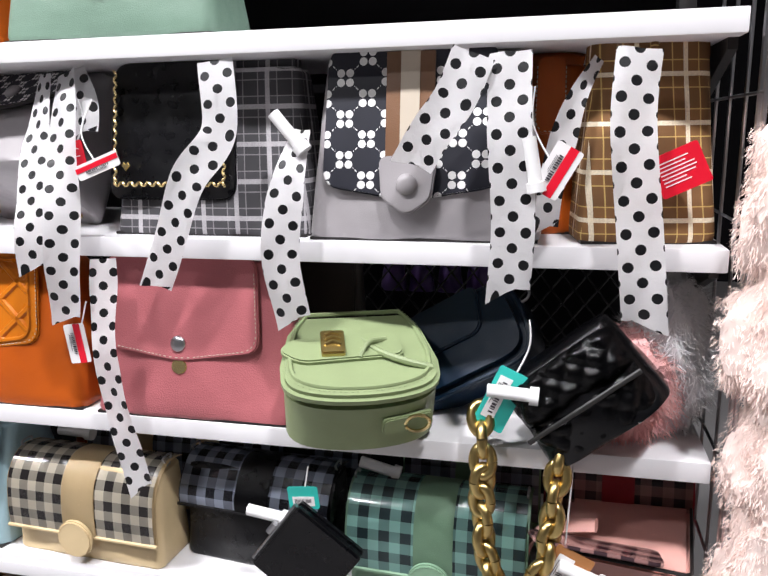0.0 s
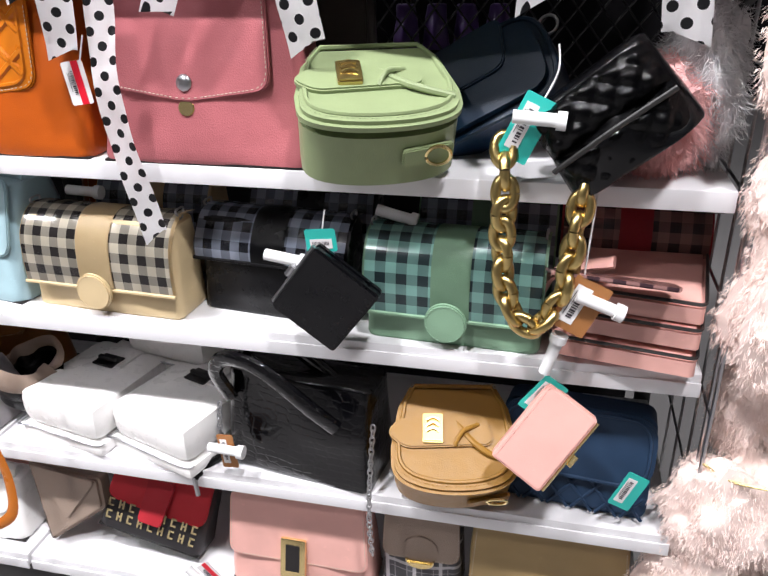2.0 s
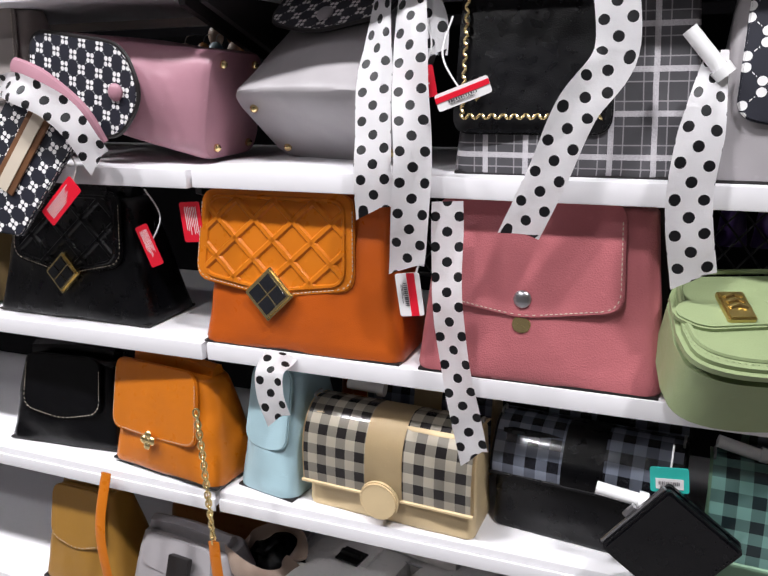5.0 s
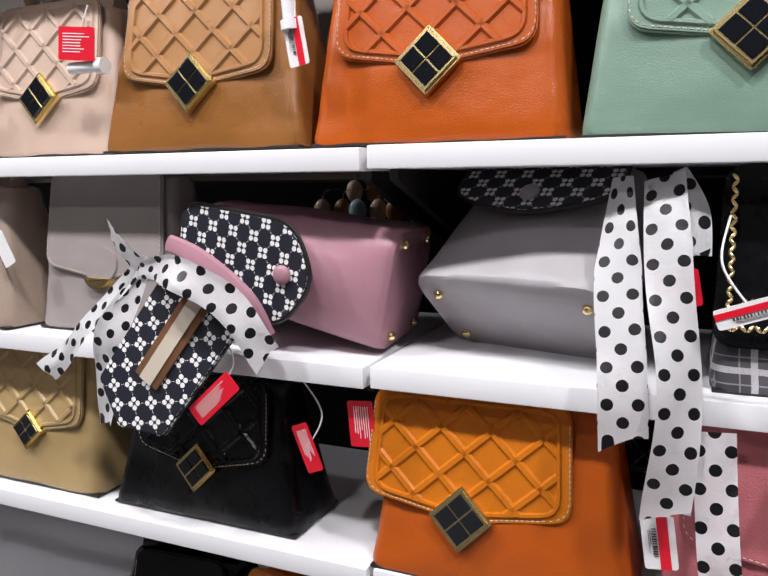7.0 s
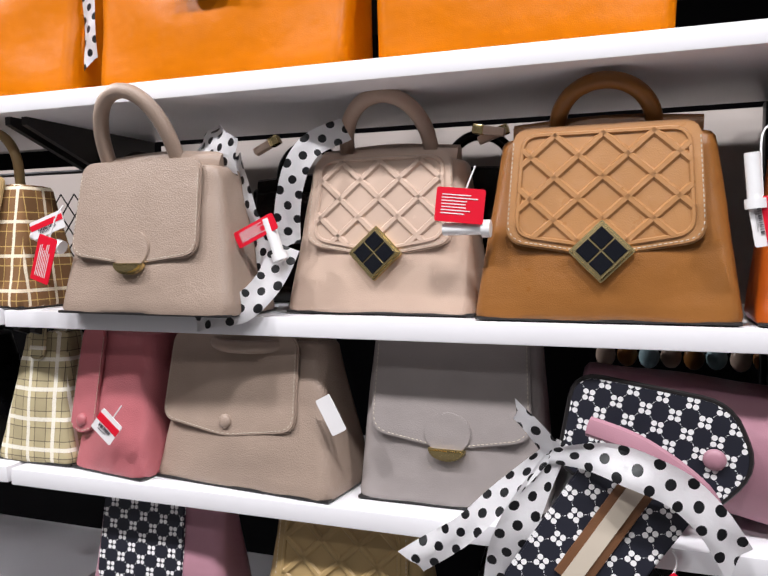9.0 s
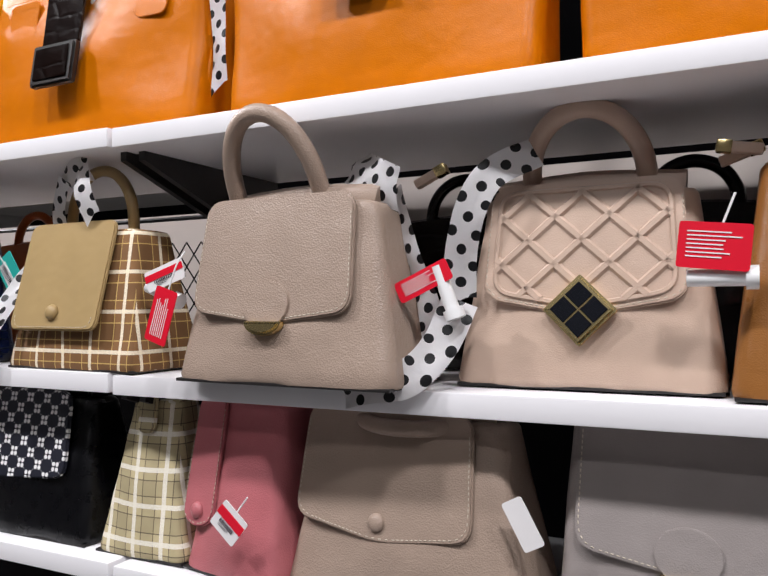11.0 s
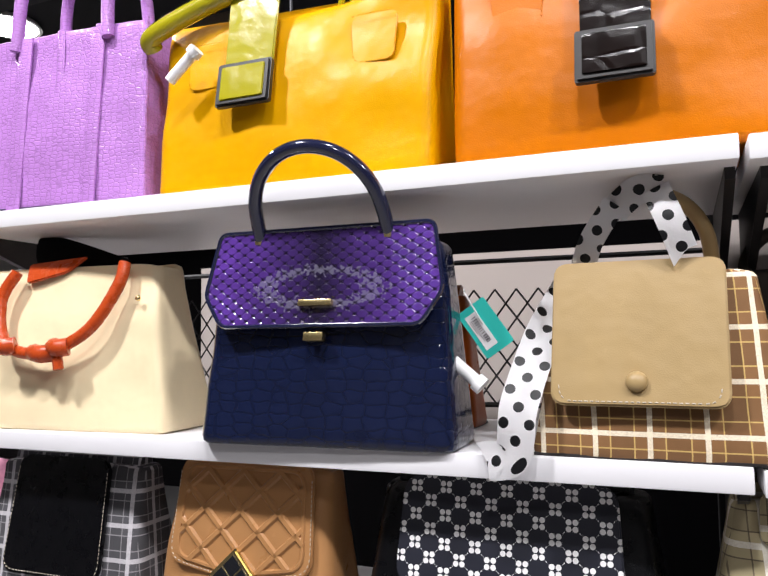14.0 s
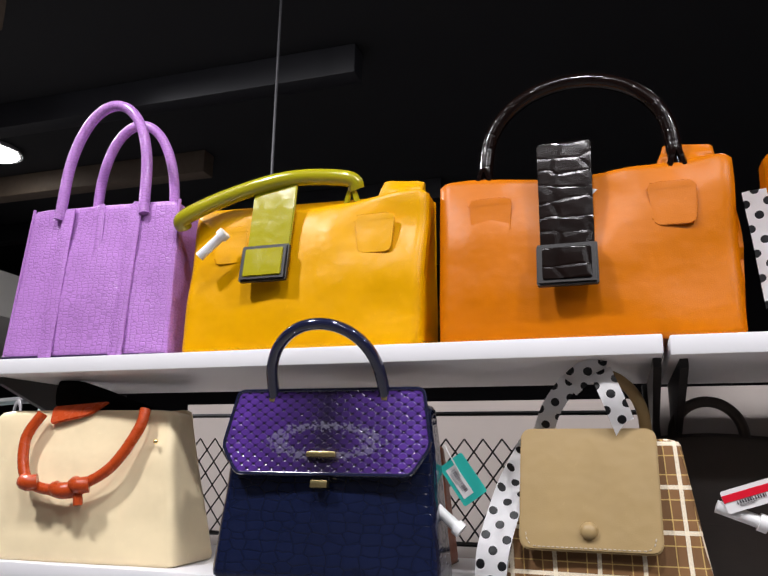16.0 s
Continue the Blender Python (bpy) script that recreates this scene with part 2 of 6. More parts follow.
def spline(points, n=8):
    pts = [Vector(p) for p in points]
    if len(pts) < 3:
        return [pts[0].lerp(pts[1], i / n) for i in range(n + 1)]
    out = []
    for i in range(len(pts) - 1):
        a, b, c, d = pts[max(i - 1, 0)], pts[i], pts[i + 1], pts[min(i + 2, len(pts) - 1)]
        for j in range(n):
            t = j / n
            out.append(0.5 * (2 * b + (c - a) * t + (2 * a - 5 * b + 4 * c - d) * t * t + (3 * b - a - 3 * c + d) * t ** 3))
    return out + [pts[-1]]


def tube(points, r, sides=8, flat=1.0, n=8, closed=False):
    bm, rings = bmesh.new(), []
    pts = spline(points, n)
    ref = Vector((0, 1, 0))
    for i, p in enumerate(pts):
        t = (pts[min(i + 1, len(pts) - 1)] - pts[max(i - 1, 0)]).normalized()
        a = t.cross(ref)
        a = a.normalized() if a.length > 0.05 else t.cross(Vector((1, 0, 0))).normalized()
        b = t.cross(a).normalized()
        rings.append([bm.verts.new(p + a * math.cos(6.2832 * k / sides) * r + b * math.sin(6.2832 * k / sides) * r * flat) for k in range(sides)])
    for q, s in zip(rings, rings[1:]):
        for k in range(sides):
            bm.faces.new((q[k], q[(k + 1) % sides], s[(k + 1) % sides], s[k]))
    bm.faces.new(rings[0][::-1]), bm.faces.new(rings[-1])
    bmesh.ops.recalc_face_normals(bm, faces=bm.faces[:])
    return bm


def merge(*bms):
    out = bms[0]
    for b in bms[1:]:
        me = bpy.data.meshes.new("join")
        b.to_mesh(me)
        b.free()
        out.from_mesh(me)
        bpy.data.meshes.remove(me)
    return out


def ring_points(w, d, r, n=5, bulge=0.0):
    pts = []
    for cx, cy, a0 in ((w / 2 - r, -d / 2 + r, -90), (w / 2 - r, d / 2 - r, 0), (-w / 2 + r, d / 2 - r, 90), (-w / 2 + r, -d / 2 + r, 180)):
        for i in range(n + 1):
            a = radians(a0 + 90 * i / n)
            pts.append((cx + r * math.cos(a), cy + r * math.sin(a)))
        if a0 in (-90, 90):
            continue
    out = []
    for i, p in enumerate(pts):
        out.append(p)
        if (i + 1) % (n + 1) == 0:
            q = pts[(i + 1) % len(pts)]
            for k in range(1, 12):
                t = k / 12
                out.append((p[0] + (q[0] - p[0]) * t, p[1] + (q[1] - p[1]) * t - (bulge * 4 * t * (1 - t) if p[1] < 0 and q[1] < 0 else 0)))
    return out


def body(w0, d0, w1, d1, h, r=0.018, shift=0.0, sag=0.0, bulge=0.004, seed=0, rough=0.002, soft=0.6):
    """A soft bag's body: rounded rings lofted from the base to the top."""
    bm, rings = bmesh.new(), []
    steps = [(0.0, 0.93), (0.012, 0.975), (0.04, 1.0)] + [(0.04 + 0.92 * i / 15, 1.0) for i in range(1, 16)] + [(0.985, 0.97), (1.0, 0.86)]
    for t, k in steps:
        w, d = w0 + (w1 - w0) * t, d0 + (d1 - d0) * t
        ring = []
        for x, y in ring_points(w * (k if t > 0.5 else 0.5 + k / 2), d * k, min(r, d * 0.45), bulge=bulge * math.sin(3.14 * t)):
            o = noise.noise(Vector((x * 9 + seed * 7.3, y * 9, t * 2.4 + seed))) * rough * 2 * (0.3 + t)
            if y < -d * 0.3:
                u = 2 * x / max(w, 0.01)
                o += (noise.noise(Vector((x * 17 + seed * 3.7, 2.0, t * 5.0))) * 0.004 - 0.006 * math.exp(-(u / 0.55) ** 2) * math.sin(3.14 * min(1, t * 1.3)) + 0.004 * math.exp(-((abs(u) - 0.72) / 0.16) ** 2) * math.sin(3.14 * min(1, t * 1.8))) * soft
            ring.append(bm.verts.new((x + o * 0.6 * (abs(y) < d * 0.3) + shift * t, y + o * (1 if abs(y) > d * 0.3 else 0), t * h - sag * t * math.cos(3.14 * min(1, abs(2 * x / max(w, 0.01)))) * 0.5 - (sag * t * 0.5))))
        rings.append(ring)
    k = len(rings[0])
    for q, s in zip(rings, rings[1:]):
        for i in range(k):
            bm.faces.new((q[i], q[(i + 1) % k], s[(i + 1) % k], s[i]))
    bm.faces.new(rings[0][::-1]), bm.faces.new(rings[-1])
    bmesh.ops.recalc_face_normals(bm, faces=bm.faces[:])
    return bm


def clip_line(p, q, poly):
    """The stretch of the line p, q inside a convex outline, or None."""
    t0, t1 = 0.0, 1.0
    d = (q[0] - p[0], q[1] - p[1])
    area = sum(poly[i - 1][0] * poly[i][1] - poly[i][0] * poly[i - 1][1] for i in range(len(poly)))
    s = 1 if area > 0 else -1
    for i in range(len(poly)):
        a, b = poly[i - 1], poly[i]
        nx, nz = -(b[1] - a[1]) * s, (b[0] - a[0]) * s
        num, den = (p[0] - a[0]) * nx + (p[1] - a[1]) * nz, d[0] * nx + d[1] * nz
        if abs(den) < 1e-9:
            if num < 0:
                return None
            continue
        t = -num / den
        if den > 0:
            t0 = max(t0, t)
        else:
            t1 = min(t1, t)
    return None if t1 - t0 < 0.004 else tuple((p[0] + d[0] * t, p[1] + d[1] * t) for t in (t0, t1))


def quilt(poly, step, r, y, slant=0.8):
    bms = []
    for sgn in (1, -1):
        for i in range(-14, 15):
            seg = clip_line((i * step - sgn * 1.0, -slant), (i * step + sgn * 1.0, slant), poly)
            if seg:
                (a, b), (c, d) = seg
                bms.append(tube([(a, y, b), (c, y, d)], r, 6, 0.7, n=1))
    return bms


def stitches(parent, outline, y, every=0.0055, length=0.0034, material=None, closed=False):
    """Little thread stitches along a line in x and z."""
    pts = [Vector((x, y, z)) for x, z in outline]
    carry = 0.0
    bm = bmesh.new()
    for a, b in zip(pts, pts[1:]):
        L, t = (b - a).length, carry
        if L < 1e-6:
            continue
        u = (b - a) / L
        s = Vector((-u.z, 0, u.x)) * 0.0006
        while t + length < L:
            p, q = a + u * t, a + u * (t + length)
            out = Vector((0, -0.0006, 0))
            vs = [bm.verts.new(v) for v in (p + s, p - s, q - s, q + s)] + [bm.verts.new((p + q) / 2 + out)]
            for i in range(4):
                bm.faces.new((vs[i], vs[(i + 1) % 4], vs[4]))
            t += every
        carry = max(0, t - L)
    return part("stitching", bm, material or THREAD, parent)


def clasp_diamond(parent, x, y, z, s=0.036, lean=0.0):
    m = pose(x, y, z, lean, 0, 0)
    o = [(0, -s), (s, 0), (0, s), (-s, 0)]
    frame_ob = part("clasp", slab(rounded(o, 0.002, 2), 0.009, 0.003), GOLD, parent, "gold diamond clasp with black enamel", m)
    k = s * 0.405
    for cx, cz in ((0, k), (k, 0), (0, -k), (-k, 0)):
        part("enamel", slab([(cx, cz - k * 0.91), (cx + k * 0.91, cz), (cx, cz + k * 0.91), (cx - k * 0.91, cz)], 0.0022, 0.0006, -0.0085), GEM, frame_ob)


def handle_arch(parent, material, w, h, r, z, y=0.0, lean=0.0, x=0.0):
    pts = []
    for i in range(11):
        a = 3.1416 * i / 10
        pts.append((-w / 2 * math.cos(a) * (1 + 0.0 * i), 0, h * max(0.0, math.sin(a)) ** 0.8))
    pts = [(-w / 2 * 1.02, 0, -0.015)] + pts + [(w / 2 * 1.02, 0, -0.015)]
    return part("handle", tube(pts, r, 10, n=4), material, parent, at=pose(x, y, z, lean, 0, 0))


def flap_shape(w, top, low, tip, taper=0.0):
    return [(-w / 2 + taper, top), (-w / 2, low), (0, tip), (w / 2, low), (w / 2 - taper, top)] if tip < low - 0.002 else [(-w / 2 + taper, top), (-w / 2, low), (w / 2, low), (w / 2 - taper, top)]


# ---- the setting ----
YF, DEPTH, THICK = 0.836, 0.34, 0.025
XS = (-3.074, -1.987, -0.900, 0.187)
TOPS = {5: 1.825, 4: 1.511, 3: 1.271, 2: 1.031, 1: 0.798, 0: 0.535, -1: 0.275}
FLOORM = plain("grey_floor_tile", (0.26, 0.25, 0.25), 0.3, amount=0.12, scale=4)
WALLM = plain("white_wall_paint", (0.62, 0.60, 0.57), 0.7, scale=2)
CEILM = plain("dark_ceiling_paint", (0.016, 0.016, 0.019), 0.7, scale=2)
BEIGE = plain("beige_panel_and_reflections", (0.42, 0.37, 0.34), 0.6, scale=5)
# Near-black in place of the unlit depth behind the shelves and the dark hall.
NEAR_BLACK = plain("near_black_matte", (0.0035, 0.003, 0.004), 0.85, scale=6)
NEAR_BLACK.node_tree.nodes["Principled BSDF"].inputs["Specular IOR Level"].default_value = 0.15
# Unseen south wall, darkened so glossy bags reflect less grey.
DIM = plain("dim_unseen_wall", (0.16, 0.155, 0.15), 0.7, scale=2)
tagged(part("floor", box(-10, 5, -4, 7, -0.1, 0), FLOORM), "grey polished shop floor", "floor", kind="structure")
tagged(part("ceiling", box(-10, 5, -4, 7, CEIL, CEIL + 0.1), CEILM), "black painted open shop ceiling", "ceiling", kind="structure")
for nm, b, mt in (("wall_west", (-10.1, -10, -4, 7, 0, CEIL), WALLM), ("wall_east", (5, 5.1, -4, 7, 0, CEIL), WALLM), ("unseen_dim_wall_south", (-10, 5, -4.1, -4, 0, CEIL), DIM), ("dark_hall_north", (-10, 5, 7, 7.1, 0, CEIL), NEAR_BLACK)):
    tagged(part(nm, box(*b), mt), "plain wall enclosing the shop", "wall", kind="structure")


def shelf_unit(i):
    x0, x1 = XS[i], XS[i + 1]
    gap = 0.004
    for lv, top in TOPS.items():
        dz = 0.002 if i == 1 else 0.0
        ob = thing("shelf", "white laminate shelf board on the display unit", "shelf", pose((x0 + x1) / 2, YF, top - dz), "shelf boards")
        w = (x1 - x0) / 2 - gap
        part("board", box(-w, w, 0, DEPTH, -THICK, 0, 0.0022), WHITE, ob)
        if lv < 2:
            part("lip", box(-w, w, -0.004, -0.0005, -THICK - 0.006, -THICK * 0.45, 0.001), WHITE, ob)
        for s in (-1, 1):
            part("bracket", slab([(0.035, -THICK), (DEPTH, -THICK), (DEPTH, -THICK - 0.10), (DEPTH - 0.05, -THICK - 0.10), (0.035, -THICK - 0.012)], 0.010, 0.0), DARK, ob, at=pose(s * (w - 0.012), 0, 0, 0, 0, 90) )
    for s in ((x0 + 0.012, x1 - 0.012) if i == 0 else (x1 - 0.012,)):
        up = part("upright", box(-0.012, 0.012, 0, 0.03, 0, 2.15 if i == 5 else 1.80, 0.002), BLACKWIRE, at=pose(s, YF + DEPTH + 0.001, 0))
        tagged(up, "black steel upright post behind the shelves", "post", "shelf posts")


for unit in range(3):
    shelf_unit(unit)


def mesh_panel(x0, x1, z0, z1, cw, ch, y):
    bm = bmesh.new()
    nx, nz = int((x1 - x0) / cw), max(1, int((z1 - z0) / ch))

    def bar(a, b, r):
        d = Vector((b[0] - a[0], 0, b[1] - a[1]))
        s = Vector((-d.z, 0, d.x)).normalized() * r
        p, q = Vector((a[0], y, a[1])), Vector((b[0], y, b[1]))
        o = Vector((0, r * 1.4, 0))
        v = [bm.verts.new(c) for c in (p - s, p - o, p + s, q - s, q - o, q + s)]
        bm.faces.new((v[0], v[1], v[4], v[3])), bm.faces.new((v[1], v[2], v[5], v[4])), bm.faces.new((v[2], v[0], v[3], v[5]))

    for i in range(nx):
        for j in range(nz):
            x, z = x0 + i * cw, z0 + j * ch
            for a, b in (((x, z + ch / 2), (x + cw / 2, z + ch)), ((x + cw / 2, z + ch), (x + cw, z + ch / 2)), ((x, z + ch / 2), (x + cw / 2, z)), ((x + cw / 2, z), (x + cw, z + ch / 2))):
                bar(a, b, 0.0016)
    for z in (z0, z1):
        bar((x0, z), (x0 + nx * cw, z), 0.004)
    ob = part("mesh_panel", bm, BLACKWIRE, smooth=False)
    return tagged(ob, "black expanded metal mesh panel behind the shelf", "mesh panel", kind="structure")


mesh_panel(-3.05, -1.99, 1.530, 1.755, 0.034, 0.045, YF + DEPTH + 0.03)
mesh_panel(-0.88, 0.17, 1.05, 1.235, 0.036, 0.046, YF + DEPTH + 0.03)
# Added dark sheet: the shade between and behind the bags, put into its colour.
tagged(part("dark_depth_low", box(-3.07, 0.18, YF + DEPTH + 0.26, YF + DEPTH + 0.28, 0.02, 1.47), NEAR_BLACK), "near-black sheet standing in for the unlit depth behind the shelves", "panel", kind="structure")
tagged(part("back_panel_high", box(-1.99, -0.9, YF + DEPTH + 0.06, YF + DEPTH + 0.08, 1.475, 1.80), BEIGE), "beige back panel of the display", "panel", kind="structure")
# Added pale sheet in place of the bright reflections beyond the mesh.
tagged(part("reflection_sheet_left", box(-3.06, -1.995, YF + DEPTH + 0.28, YF + DEPTH + 0.30, 1.475, 1.80), BEIGE), "beige sheet standing in for pale reflections beyond the mesh", "panel", kind="structure")
tagged(part("dark_depth_end", box(-0.89, 0.18, YF + DEPTH + 0.06, YF + DEPTH + 0.08, 1.475, 1.80), NEAR_BLACK), "near-black sheet standing in for unlit depth at the end unit", "panel", kind="structure")


# ---- bags ----
GROUP = "bags on the shelves"


def place_bag(name, label, x0, x1, z, d, yf=0.862, rz=0.0, rx=0.0, ry=0.0):
    ob = thing(name, label, "bag", Matrix.Translation(((x0 + x1) / 2, yf + d / 2, z)) @ pose(0, 0, 0, rx, ry, rz), GROUP)
    return ob, x1 - x0


def edge_strip(ob, w, d):
    part("base_edge", merge(box(-w / 2 * 0.975, w / 2 * 0.975, -d / 2 * 0.97, d / 2 * 0.97, 0, 0.0035, 0.001)), DARK, ob)


def flap_bag(name, label, x0, x1, z, h, top, d, mat, flap_mat=None, yf=0.862, rz=0.0, fw=0.7, flow=0.38, ftip=0.28, quilted=0, clasp="", handle=None, seed=1, shift=0.0, d1=None, ry=0.0, stitch=True, rx=0.0, cs=0.036, xf=0.0):
    """A structured handbag with a front flap. fw: the flap's share of the width; flow and ftip: its sides' and tip's height over the bag's."""
    ob, w = place_bag(name, label, x0, x1, z, d, yf, rz, rx, ry)
    d1 = d1 or d * 0.45
    w1 = w * top
    part("body", body(w, d, w1, d1, h, shift=shift, seed=seed), mat, ob)
    edge_strip(ob, w, d)
    lean = math.degrees(math.atan2((d - d1) / 2, h))
    fm = flap_mat or mat
    FW = w * fw
    o = rounded(flap_shape(FW, 0.012, -h * (1 - flow), -h * (1 - ftip), FW * 0.03), 0.022)
    hinge = pose(xf + shift, -d1 / 2 - 0.004, h * 0.985, -lean, 0, 0)
    fl = part("flap", slab(o, 0.005, 0.0018, -0.001), fm, ob, at=hinge)
    inner = [(x * 0.93, -h * (1 - flow) * 0.5 + (zz + h * (1 - flow) * 0.5) * 0.93) for x, zz in o]
    if quilted:
        inner2 = [(x * 0.88, -h * (1 - flow) * 0.5 + (zz + h * (1 - flow) * 0.5) * 0.86) for x, zz in o]
        qb = quilt(inner2, quilted * 1.28, 0.0050, -0.0060, 0.92)
        rim = tube([(x, -0.006, zz) for x, zz in inner2 + inner2[:1]], 0.003, 6, n=1)
        part("quilt_rim", rim, fm, fl)
        for ridge in qb:
            part("quilt_ridge", ridge, fm, fl)
    if stitch:
        stitches(fl, [(x * 0.965 if not quilted else x * 0.98, zz + 0.004) for x, zz in o[5:-5]], -0.0064)
    part("top_gusset", tube([(-w1 / 2 * 0.9 + shift, 0, h), (0, 0, h + 0.006), (w1 / 2 * 0.9 + shift, 0, h)], d1 * 0.32, 8, 0.8), mat, ob)
    zt = -h * (1 - ftip)
    if clasp == "diamond":
        clasp_diamond(fl, 0, -0.006, zt + 0.006, cs)
    elif clasp == "half":
        part("patch", slab([(0.03 * math.cos(6.283 * i / 24), zt + 0.022 + 0.026 * math.sin(6.283 * i / 24)) for i in range(24)], 0.0025, 0.001, -0.006), fm, fl)
        part("clasp", slab([(0.024 * math.cos(3.1416 * i / 14), zt + 0.003 - 0.015 * math.sin(3.1416 * i / 14)) for i in range(15)], 0.010, 0.003, -0.004), GOLD, fl, "gold half-moon clasp")
    elif clasp == "button":
        bm = bmesh.new()
        bmesh.ops.create_uvsphere(bm, u_segments=16, v_segments=10, radius=0.010, matrix=pose(0, -0.007, zt + 0.022) @ Matrix.Diagonal((1, 0.6, 1, 1)))
        part("button", bm, fm, fl)
    elif clasp == "stud":
        bm = bmesh.new()
        bmesh.ops.create_uvsphere(bm, u_segments=16, v_segments=10, radius=0.0105, matrix=pose(0, -0.007, zt + 0.024) @ Matrix.Diagonal((1, 0.4, 1, 1)))
        part("stud", bm, STEEL, fl, "polished steel stud")
        part("lock_plate", slab([(0.011 * math.cos(6.283 * i / 20), zt - 0.006 + 0.010 * math.sin(6.283 * i / 20)) for i in range(20)], 0.003, 0.001, -0.001), GOLD, fl, "gold heart plate")
    if handle:
        hw, hh, hr = handle[:3]
        handle_arch(ob, mat if len(handle) < 4 else handle[3], hw, hh, hr, h, lean=handle[4] if len(handle) > 4 else 0, x=handle[5] if len(handle) > 5 else 0)
    return ob


L_TAUPE = leather("taupe_pebbled_leather", "9c897b", 0.4, 0.42)
L_BEIGE = leather("beige_leather", "bba392", 0.36)
L_TAN = leather("tan_leather", "8a5a2c", 0.34)
L_TANQ = leather("light_tan_leather", "a4774c", 0.34)
L_ORANGE = leather("orange_leather", "ac4f14", 0.34)
L_AMBER = leather("amber_leather", "bd6a16", 0.33)
L_TOTE = leather("bright_orange_leather", "c26a00", 0.40, 0.12)
L_YELLOW = leather("yellow_leather", "d99c00", 0.36, 0.12)
L_OLIVE = leather("olive_gloss_leather", "a39a16", 0.24, 0.1, 0.5)
L_LILAC = croc("lilac_croc_leather", "b680c8", 0.30, 0.5, 0.010)
for soft_mat in (L_TOTE, L_YELLOW):
    soft_mat.node_tree.nodes["Principled BSDF"].inputs["Specular IOR Level"].default_value = 0.2
L_SAGE = leather("sage_leather", "728c7c", 0.4)
L_CREAM = leather("cream_leather", "ecd9b2", 0.4, 0.08)
L_RUST = leather("rust_red_leather", "b0431a", 0.3)
L_NAVYCROC = croc("navy_croc_leather", "141b36", 0.10, 1.0, 0.024)
L_SNAKE = snake("violet_snake_leather", ((0.015, 0.010, 0.03), (0.11, 0.04, 0.30), (0.20, 0.19, 0.25)))
L_NAVYG = plain("navy_gloss_handle", (0.012, 0.014, 0.04), 0.12, coat=1.0)
L_KHAKI = leather("khaki_leather", "a48b60", 0.42, 0.08)
L_PINK = leather("dusty_pink_pebbled_leather", "b0656a", 0.42, 0.42)
L_MAUVE = leather("mauve_leather", "a67a86", 0.36, 0.1)
L_GREY = leather("cool_grey_leather", "9b9799", 0.38, 0.12)
L_GREYT = leather("warm_grey_leather", "938b88", 0.42, 0.2)
L_BLACK = leather("black_leather", "07070a", 0.32, 0.2)
L_SOFTBLACK = leather("soft_black_leather", "08080a", 0.26, 0.15)
L_CROCBLACK = croc("black_croc_leather", "070709", 0.12, 1.0, 0.021)
L_CROCBROWN = croc("dark_brown_croc_leather", "120806", 0.20, 0.4, 0.045)
L_GREEN = leather("pistachio_leather", "8a9870", 0.42, 0.2)
L_MUST = leather("mustard_leather", "966e2e", 0.42, 0.2)
L_NAVY = leather("navy_leather", "12293f", 0.4, 0.2)
L_SAND = leather("sand_leather", "d3bc93", 0.42, 0.1)
L_MINT = leather("mint_green_leather", "7fa085", 0.42, 0.15)
L_SKY = leather("light_blue_leather", "a3c0c8", 0.4, 0.3)
L_WHITE = leather("white_leather", "f2f0ee", 0.32, 0.05)
L_BLUSH = leather("blush_pink_leather", "dda89e", 0.36, 0.15)
L_REDB = leather("dark_red_leather", "a82b34", 0.36)
L_PLUM = leather("dark_plum_leather", "2a1c3c", 0.4)
L_VIOLET = plain("violet_satin", (0.10, 0.05, 0.20), 0.3)
G_SAND = gingham("sand_gingham", (0.74, 0.68, 0.56), (0.035, 0.03, 0.03))
G_BLACK = gingham("black_gingham", (0.36, 0.40, 0.50), (0.015, 0.016, 0.022))
G_MINT = gingham("mint_gingham", (0.32, 0.60, 0.54), (0.03, 0.05, 0.055))
G_ROSE = gingham("rose_gingham", (0.42, 0.22, 0.20), (0.04, 0.02, 0.025))
P_BROWN = plaid("brown_plaid_wool", (0.22, 0.105, 0.035), (0.86, 0.76, 0.58), (0.62, 0.42, 0.14))
P_GREY = plaid("grey_plaid_wool", (0.07, 0.068, 0.075), (0.50, 0.48, 0.50), (0.28, 0.27, 0.28), 0.045, 0.006)
P_CREAM = plaid("cream_plaid_wool", (0.50, 0.42, 0.24), (0.80, 0.76, 0.66), (0.08, 0.06, 0.04), 0.045, 0.006)


